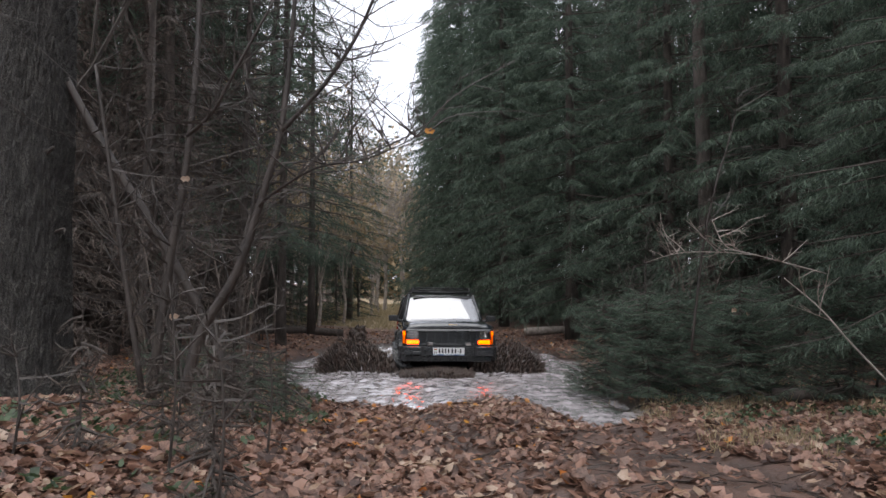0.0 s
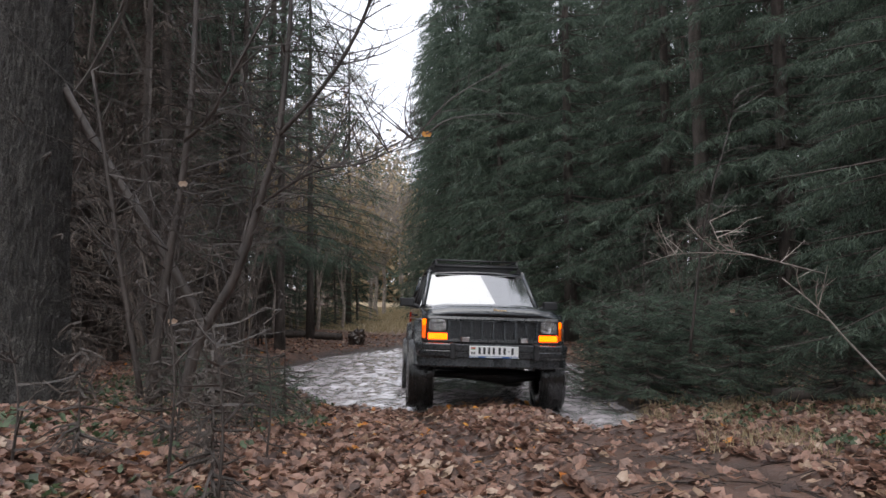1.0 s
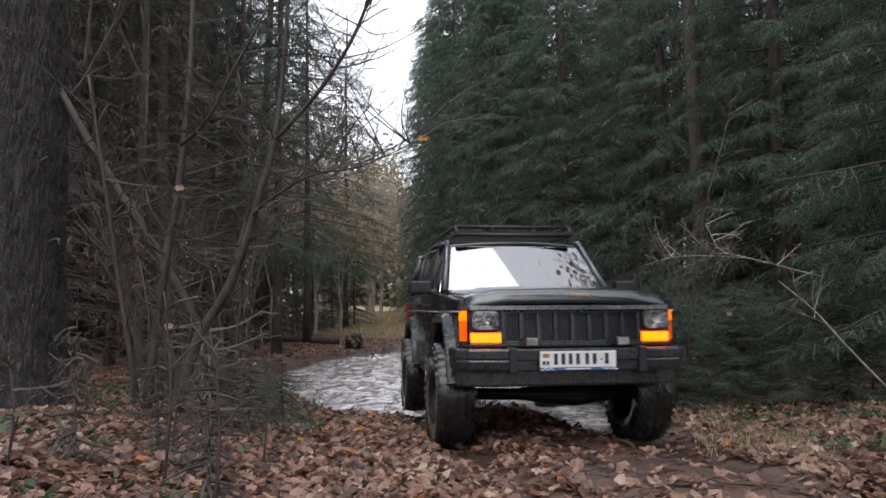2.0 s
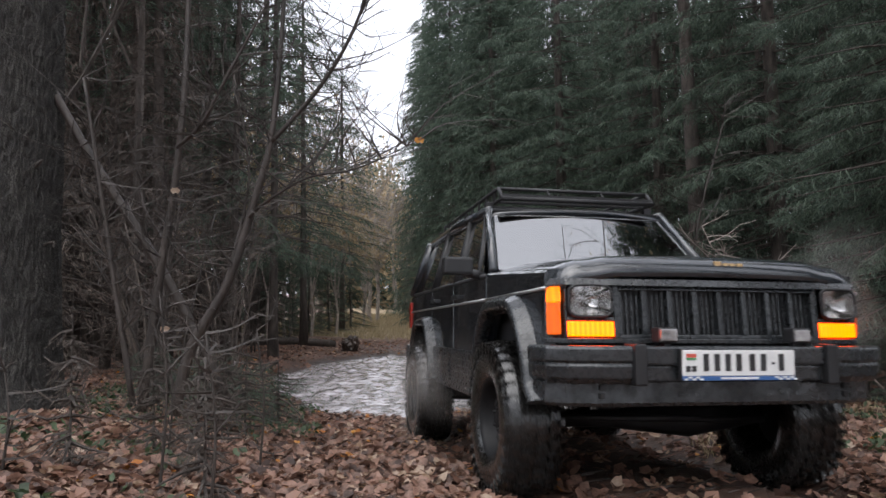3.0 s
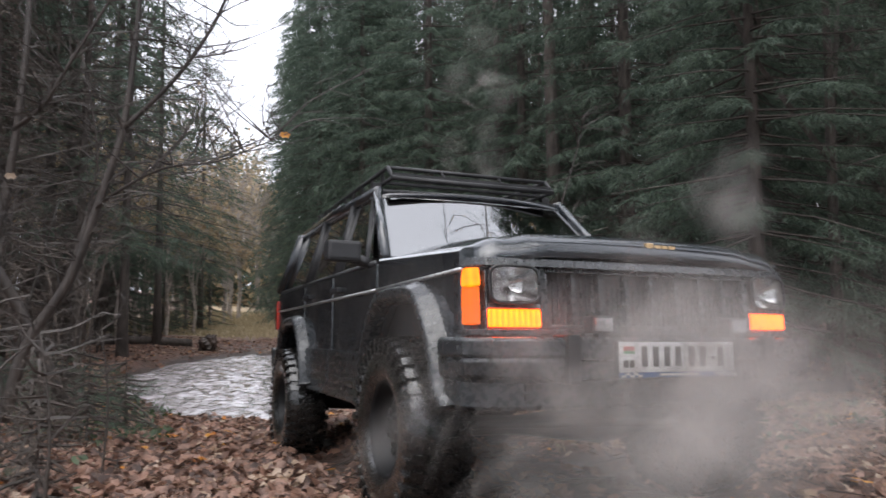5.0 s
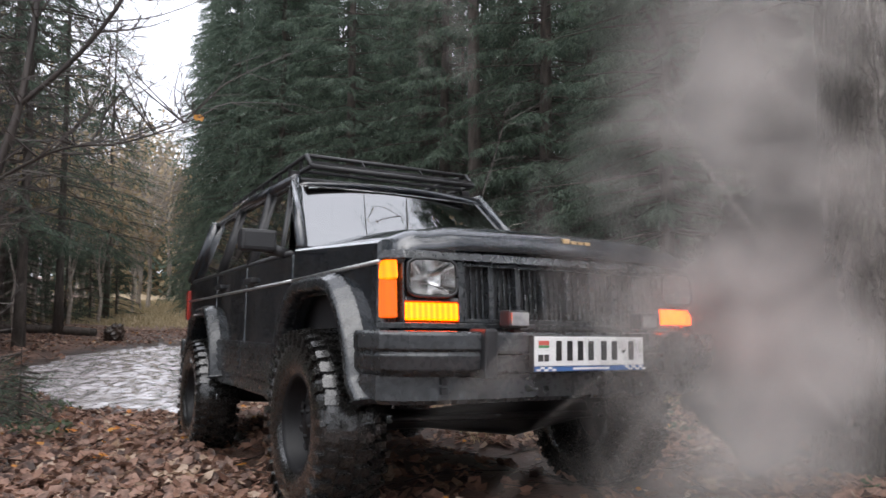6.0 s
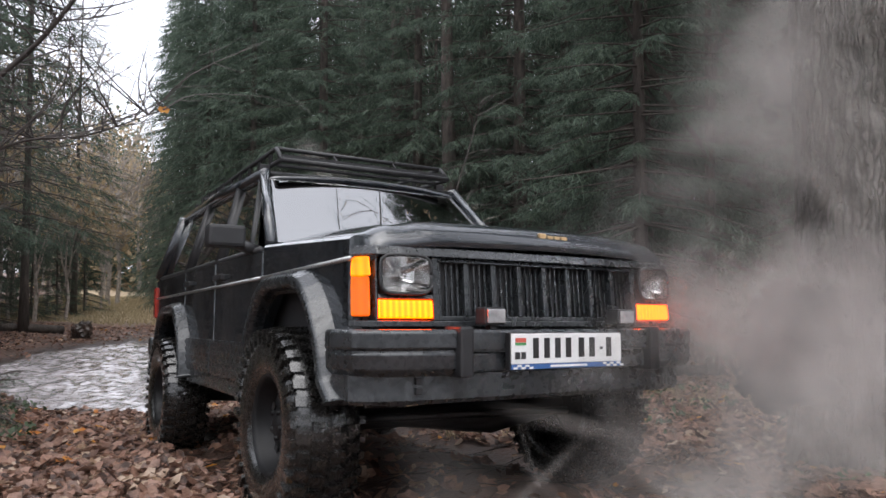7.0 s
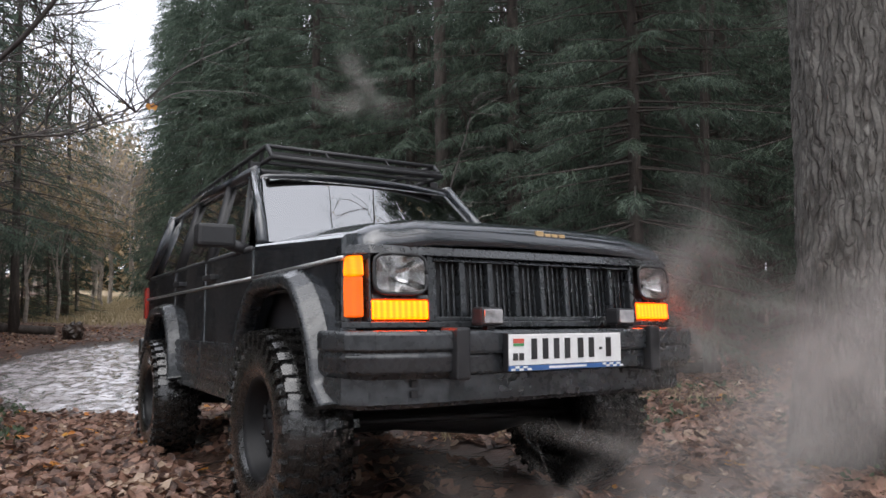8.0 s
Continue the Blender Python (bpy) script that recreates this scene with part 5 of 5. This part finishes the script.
tubes("front_axle", [([(-0.68, 0.0, FZ), (-0.25, 0.0, FZ - 0.01), (0.25, 0.0, FZ - 0.02), (0.68, 0.0, FZ)], [0.05, 0.045, 0.10, 0.05]), ([(-0.6, -0.16, FZ + 0.02), (0.6, -0.16, FZ - 0.01)], 0.018)], BLACK, car, 8)
tubes("rear_axle", [([(-0.68, RX, RZ), (0.0, RX, RZ), (0.68, RX, RZ)], [0.05, 0.10, 0.05])], BLACK, car, 8)
part("gearbox", boxes((-0.22, 0.22, 0.3, 1.1, 0.36, 0.48, 0.03), (-0.62, -0.50, 1.25, 1.45, 0.26, 0.42, 0.02)), BLACK, car)
tubes("exhaust", [([(0.35, 0.3, 0.42), (0.35, 1.9, 0.38), (0.5, 3.3, 0.40)], 0.035)], STEEL, car, 8)


# ---- wheels ----
def wheel_of(x, y, z):
    """A knobbly mud tyre on a slotted steel rim; its axle is the local x, outwards +x."""
    hub = new("wheel")
    hub.parent = car
    R = 0.41
    prof = [(-0.11, 0.205), (-0.135, 0.24), (-0.145, 0.31), (-0.135, 0.368), (-0.11, 0.390), (0.0, 0.396), (0.11, 0.390), (0.135, 0.368), (0.145, 0.31), (0.135, 0.24), (0.128, 0.225), (0.11, 0.205)]
    n = 40
    v, f = [], []
    for k in range(n):
        a = 2 * math.pi * k / n
        for px, pr in prof:
            v.append((px, math.cos(a) * pr, math.sin(a) * pr))
    w = len(prof)
    for k in range(n):
        for q in range(w - 1):
            f.append((k * w + q, ((k + 1) % n) * w + q, ((k + 1) % n) * w + q + 1, k * w + q + 1))
    tyre = part_mesh("tyre", arrays("tyre", v, f), RUBBER, hub, "wet black knobbly mud tyre", True)
    s = Soup()
    for k in range(36):
        a = 2 * math.pi * k / 36
        for side in (-1, 1):
            for x0, x1, sh in ((0.010, 0.066, 0.00), (0.076, 0.128, 0.075)):
                b = a + side * 0.06 + sh
                c = []
                for rr in (0.385, R):
                    for xx, da in ((x0, -0.056), (x1, -0.042), (x1, 0.056), (x0, 0.042)):
                        rad = rr - (0.012 if xx > 0.1 and rr == R else 0)
                        c.append((xx * side, math.cos(b + da) * rad, math.sin(b + da) * rad))
                s.add(c, [(0, 1, 5, 4), (1, 2, 6, 5), (2, 3, 7, 6), (3, 0, 4, 7), (4, 5, 6, 7)])
            # shoulder lug on the side wall
            c = []
            for xx in (0.128, 0.152):
                for rr, da in ((0.335, -0.026), (0.398, -0.038), (0.398, 0.038), (0.335, 0.026)):
                    c.append((xx * side, math.cos(a + da + 0.1) * rr, math.sin(a + da + 0.1) * rr))
            s.add(c, [(0, 1, 5, 4), (1, 2, 6, 5), (2, 3, 7, 6), (3, 0, 4, 7), (4, 5, 6, 7)])
    tagged(part_mesh("tread", s.mesh("tread"), RUBBER, hub), kind="stuff")
    prof = [(0.112, 0.222), (0.120, 0.205), (0.100, 0.196), (0.03, 0.188), (0.02, 0.170), (0.045, 0.140), (0.050, 0.075), (0.075, 0.060), (0.078, 0.0)]
    s = Soup()
    n = 32
    v, f = [], []
    for k in range(n):
        a = 2 * math.pi * k / n
        for px, pr in prof:
            v.append((px, math.cos(a) * pr, math.sin(a) * pr))
    w = len(prof)
    for k in range(n):
        for q in range(w - 1):
            f.append((k * w + q, ((k + 1) % n) * w + q, ((k + 1) % n) * w + q + 1, k * w + q + 1))
    rim = part_mesh("rim", arrays("rim", v, f), STEEL, hub, "black steel rim", True)
    for k in range(8):
        s = Soup()
        a = 2 * math.pi * k / 8
        s.add([(0.056, math.cos(a + d) * r, math.sin(a + d) * r) for d, r in ((-0.17, 0.112), (0.17, 0.112), (0.13, 0.142), (-0.13, 0.142))] + [(0.03, math.cos(a) * 0.12, math.sin(a) * 0.12)], [(0, 1, 2, 3), (0, 4, 1), (1, 4, 2), (2, 4, 3), (3, 4, 0)])
        part_mesh("rim_slot", s.mesh("rim_slot"), INK, hub)
    for k in range(5):
        a = 2 * math.pi * k / 5
        tubes("wheel_nut", [([(0.05, math.cos(a) * 0.057, math.sin(a) * 0.057), (0.085, math.cos(a) * 0.057, math.sin(a) * 0.057)], [0.011, 0.010])], STEEL, hub, 6)
    hub.location = (x, y, z)
    return hub


wheels = []
for side in (-1, 1):
    for y, z in ((0.0, FZ), (RX, RZ)):
        wheels.append((wheel_of(0.775 * side, y, z), 0.775 * side, y, z, side))


# ---- steam and mud thrown up ----
def mist_mat():
    m = bpy.data.materials.new("mist")
    m.use_nodes = True
    n, l = m.node_tree.nodes, m.node_tree.links
    n.remove(n["Principled BSDF"])
    uv, sub, ln, ramp = n.new("ShaderNodeTexCoord"), n.new("ShaderNodeVectorMath"), n.new("ShaderNodeVectorMath"), n.new("ShaderNodeMapRange")
    sub.operation, ln.operation = "SUBTRACT", "LENGTH"
    sub.inputs[1].default_value = (0.5, 0.5, 0)
    l.new(uv.outputs["UV"], sub.inputs[0])
    l.new(sub.outputs[0], ln.inputs[0])
    ramp.interpolation_type = "SMOOTHERSTEP"
    ramp.inputs["From Min"].default_value, ramp.inputs["From Max"].default_value = 0.0, 0.5
    ramp.inputs["To Min"].default_value, ramp.inputs["To Max"].default_value = 0.22, 0.0
    l.new(ln.outputs["Value"], ramp.inputs["Value"])
    no = n.new("ShaderNodeTexNoise")
    no.inputs["Scale"].default_value, no.inputs["Detail"].default_value = 2.4, 3
    l.new(uv.outputs["Object"], no.inputs["Vector"])
    cut = n.new("ShaderNodeMapRange")
    cut.inputs["From Min"].default_value, cut.inputs["From Max"].default_value = 0.05, 0.85
    l.new(no.outputs[0], cut.inputs["Value"])
    mul = n.new("ShaderNodeMath")
    mul.operation = "MULTIPLY"
    l.new(ramp.outputs[0], mul.inputs[0])
    l.new(cut.outputs[0], mul.inputs[1])
    df, tl, add, tr, mx = n.new("ShaderNodeBsdfDiffuse"), n.new("ShaderNodeBsdfTranslucent"), n.new("ShaderNodeMixShader"), n.new("ShaderNodeBsdfTransparent"), n.new("ShaderNodeMixShader")
    df.inputs["Color"].default_value = tl.inputs["Color"].default_value = (0.53, 0.495, 0.47, 1)
    l.new(df.outputs[0], add.inputs[1])
    l.new(tl.outputs[0], add.inputs[2])
    l.new(mul.outputs[0], mx.inputs[0])
    l.new(tr.outputs[0], mx.inputs[1])
    l.new(add.outputs[0], mx.inputs[2])
    l.new(mx.outputs[0], n["Material Output"].inputs[0])
    return m


MIST = mist_mat()
steam_rows = []


def steam(radius, count, rows, seed, stretch=1.0):
    """A rigid puff of soft flecks; rows: seconds and place."""
    r = random.Random(seed)
    s = Soup()
    for _ in range(count):
        c = Vector([r.gauss(0, 0.42) * radius for _ in range(3)])
        c.z *= stretch
        u = Vector((r.uniform(-1, 1), r.uniform(-1, 1), r.uniform(-1, 1))).normalized()
        w = u.cross(Vector((r.uniform(-1, 1), r.uniform(-1, 1), r.uniform(-1, 1)))).normalized()
        k = radius * r.uniform(0.55, 0.9)
        s.add([c - u * k - w * k, c + u * k - w * k, c + u * k + w * k, c - u * k + w * k], [(0, 1, 2, 3)])
    me = s.mesh("steam_puff")
    uv = me.uv_layers.new(name="UVMap")
    for k, d in enumerate(uv.data):
        d.uv = ((0, 0), (1, 0), (1, 1), (0, 1))[k % 4]
    ob = tagged(part_mesh("steam_puff", me, MIST), "drifting puff of pale grey steam", "steam", "steam round the car", "stuff")
    ob.visible_shadow = False
    steam_rows.append((ob, rows))


def rise(t0, x, y, *later):
    """Starts under the ground until t0, then goes through the later (seconds, x, y, z)."""
    z = ground(x, y) - 2.2
    return [(0.0, (x, y, z)), (t0, (x, y, z))] + [(t, p) for t, *p in later] + ([(8.0, later[-1][1:])] if later[-1][0] < 8 else [])


# round the wheels and under the nose
steam(0.45, 13, rise(1.9, 0.15, 5.8, (2.8, 0.0, 5.6, 0.15), (3.5, -0.05, 4.9, 0.2), (4.2, 0.1, 4.2, 0.1), (5.2, 0.1, 4.2, -1.6)), 91)
steam(0.40, 9, rise(2.6, 0.3, 3.9, (3.5, 0.25, 3.3, 0.15), (4.5, 0.55, 2.75, 0.35), (5.2, 0.9, 2.4, 0.25), (6.5, 1.2, 2.3, 0.05), (8.0, 1.3, 2.35, 0.0)), 92)
steam(0.45, 9, rise(3.4, 1.0, 2.9, (4.5, 0.95, 2.45, 0.25), (5.2, 1.25, 2.3, 0.45), (6.5, 1.7, 2.2, 0.2), (8.0, 1.75, 2.2, 0.05)), 93)
steam(0.40, 9, rise(3.8, 1.4, 2.8, (4.7, 1.3, 2.35, 0.35), (5.2, 1.55, 2.2, 0.5), (6.5, 1.95, 2.1, 0.3), (8.0, 1.9, 2.15, 0.1)), 94)
steam(0.35, 12, rise(2.2, 2.2, 3.9, (3.0, 2.05, 3.7, 0.9), (3.5, 2.4, 4.0, 1.1), (4.5, 2.7, 4.3, 1.35), (5.5, 3.2, 4.5, 1.9), (8.0, 5.5, 5.0, 3.5)), 95)
# the big cloud that drifts off to the right
for k, (dx, dy, dz) in enumerate(((0, 0, 0), (0.5, 0.3, 0.35), (0.25, 0.1, -0.45), (0.75, -0.1, -0.3), (0.6, 0.5, 0.8), (0.95, 0.2, 0.2), (0.3, 0.2, -0.75), (0.9, 0.1, -0.7), (0.35, 0.3, 1.25), (1.05, 0.3, 1.1), (1.3, 0.3, 0.6), (0.12, 0.4, 0.75), (0.28, 0.3, 1.1), (0.7, 0.2, 1.5))):
    steam(0.72, 14, rise(4.8 + 0.06 * k, 2.3 + dx, 3.0 + dy, (5.6, 2.3 + 0.6 * dx, 2.75 + 0.5 * dy, 0.6 + 0.6 * dz), (6.4, 2.4 + dx, 2.7 + dy, 1.1 + dz), (7.0, 2.85 + dx, 2.6 + dy, 0.95 + dz), (8.0, (5.2 if dz > -0.4 else 3.0) + 1.3 * dx, 2.5 + dy, 0.45 + dz * 1.1)), 100 + k)
# haze before the nose that joins the cloud
for k, (x, y, z) in enumerate(((0.9, 2.35, 0.3), (1.35, 2.2, 0.5), (1.6, 2.3, 0.45), (1.1, 2.1, 0.35), (0.75, 2.6, 0.4))):
    steam(0.6, 13, rise(3.3 + 0.1 * k, x - 0.1, y + 0.3, (4.5, x - 0.1, y, z - 0.35), (5.1, x + 0.15, y, z + 0.15), (6.4, x + 1.0, y + 0.2, z + 0.3), (8.0, x + 1.7, y + 0.1, z - 0.1 + 0.1 * k)), 120 + k)
# low mist that hangs under the nose at the end
for k, (x, y, z) in enumerate(((1.05, 2.3, 0.2), (1.5, 2.1, 0.15), (2.2, 2.6, 0.15))):
    steam(0.45, 5, rise(5.3 + 0.1 * k, x, y + 0.2, (6.4, x, y, z), (7.2, x + 0.1, y, z + 0.05), (8.0, x + 0.15, y, z)), 140 + k)
# low at the right front wheel and by the lamp
steam(0.40, 13, rise(5.4, 2.4, 2.6, (6.5, 2.2, 2.5, 0.1), (8.0, 2.2, 2.4, 0.05)), 111)
steam(0.30, 12, rise(5.4, 2.5, 3.0, (6.5, 2.35, 2.9, 0.9), (7.0, 2.3, 2.95, 0.8), (8.0, 2.25, 2.95, 0.8)), 112)
# wisps over the roof
steam(0.32, 10, rise(2.3, 1.5, 6.6, (3.2, 1.35, 6.4, 1.6), (3.7, 1.3, 6.3, 2.2), (4.5, 1.5, 6.3, 2.7), (5.5, 1.8, 6.3, 3.4), (8.0, 2.6, 6.4, 6.0)), 113, 1.5)
steam(0.32, 10, rise(5.2, 1.2, 6.4, (6.5, 1.05, 6.0, 1.2), (7.0, 1.05, 5.9, 1.75), (7.5, 1.15, 5.9, 2.1), (8.0, 1.45, 5.9, 2.5)), 114, 1.6)
steam(0.28, 10, rise(3.2, 1.6, 6.6, (4.2, 1.5, 6.3, 1.5), (4.8, 1.5, 6.2, 2.0), (5.2, 1.6, 6.2, 2.3), (6.3, 2.2, 6.3, 3.4), (8.0, 3.0, 6.4, 5.5)), 115, 1.6)

splash_rows = []


def splash(x, y, width, tall, lean, seed):
    """Thrown mud: a fan of torn drops that falls back into the puddle."""
    r = random.Random(seed)
    s = Soup()
    for _ in range(2600):
        a = r.uniform(-1, 1)
        h = tall * (1.15 - 0.9 * abs(a) ** 1.3 + 0.25 * noise.noise((a * 4, seed, 0))) * r.random() ** 1.2
        c = Vector((a * width + lean * h, r.uniform(-0.35, 0.35), h))
        k = r.uniform(0.006, 0.028) * (1.2 - 0.5 * h / tall)
        d = Vector((a * 0.6 + lean, r.uniform(-0.3, 0.3), 1)).normalized() * k * r.uniform(1.2, 4.5)
        p = Vector((r.uniform(-1, 1), r.uniform(-1, 1), 0)).normalized() * k * 0.7
        q = d.cross(p).normalized() * k * 0.7
        s.add([c - d, c + p, c + q, c - p, c - q, c + d], [(0, 1, 2), (0, 2, 3), (0, 3, 4), (0, 4, 1), (5, 2, 1), (5, 3, 2), (5, 4, 3), (5, 1, 4)])
    ob = thing("mud_splash", "dark brown mud thrown up by a wheel", "splash", "mud splashes")
    tagged(part_mesh("mud_spray", s.mesh("mud_spray"), MUD, ob, smooth=True), kind="stuff")
    splash_rows.append((ob, [(0.0, (x, y, WATER_Z)), (0.1, (x, y - 0.15, WATER_Z - 0.02)), (0.2, (x, y - 0.25, WATER_Z - tall * 0.3)), (0.35, (x, y - 0.4, WATER_Z - tall * 0.75)), (0.55, (x, y - 0.5, WATER_Z - tall * 1.3)), (8.0, (x, y - 0.5, WATER_Z - tall * 1.3))]))


splash(-1.5, 12.9, 0.7, 0.6, -0.25, 81)
splash(1.1, 12.9, 0.65, 0.5, 0.25, 82)
splash(-0.1, 12.2, 0.6, 0.10, 0.0, 83)


# ---- what moves ----
CAR_ROWS = [  # seconds, x, y, z, turns
    (0.0, 0.027, 13.225, -0.817, -0.64, 0.55, 4.87), (0.5, 0.309, 10.911, -0.539, -1.40, 1.43, 4.65), (1.0, 0.487, 8.755, -0.438, -0.91, 2.21, 4.26),
    (1.5, 0.656, 7.156, -0.329, 0.27, 0.0, 5.64), (3.0, 1.152, 3.978, -0.126, -1.70, 1.50, 10.61), (3.5, 1.225, 3.566, -0.091, -2.11, 1.42, 10.94),
    (4.0, 1.258, 3.370, -0.074, -2.40, 1.30, 11.14), (4.5, 1.256, 3.359, -0.073, -2.60, 1.48, 11.25), (8.0, 1.256, 3.359, -0.073, -2.63, 1.50, 11.25)]


def travelled(t):
    return float(np.interp(t, [r[0] for r in CAR_ROWS], [13.225 - r[2] for r in CAR_ROWS]))


def motions():
    walk(car, [(r[0], pose(*r[1:])) for r in CAR_ROWS])
    for hub, x, y, z, side in wheels:
        rows = []
        for k in [0.1 * i for i in range(46)] + [8.0]:
            turn = math.degrees(travelled(k) / 0.41)
            rows.append((k, pose(x, y, z, turn, 0, 0) @ pose(0, 0, 0, 0, 0, 0 if side > 0 else 180)))
        walk(hub, rows)
    for ob, rows in steam_rows + splash_rows:
        walk(ob, [(t, pose(*p)) for t, p in rows])


motions()
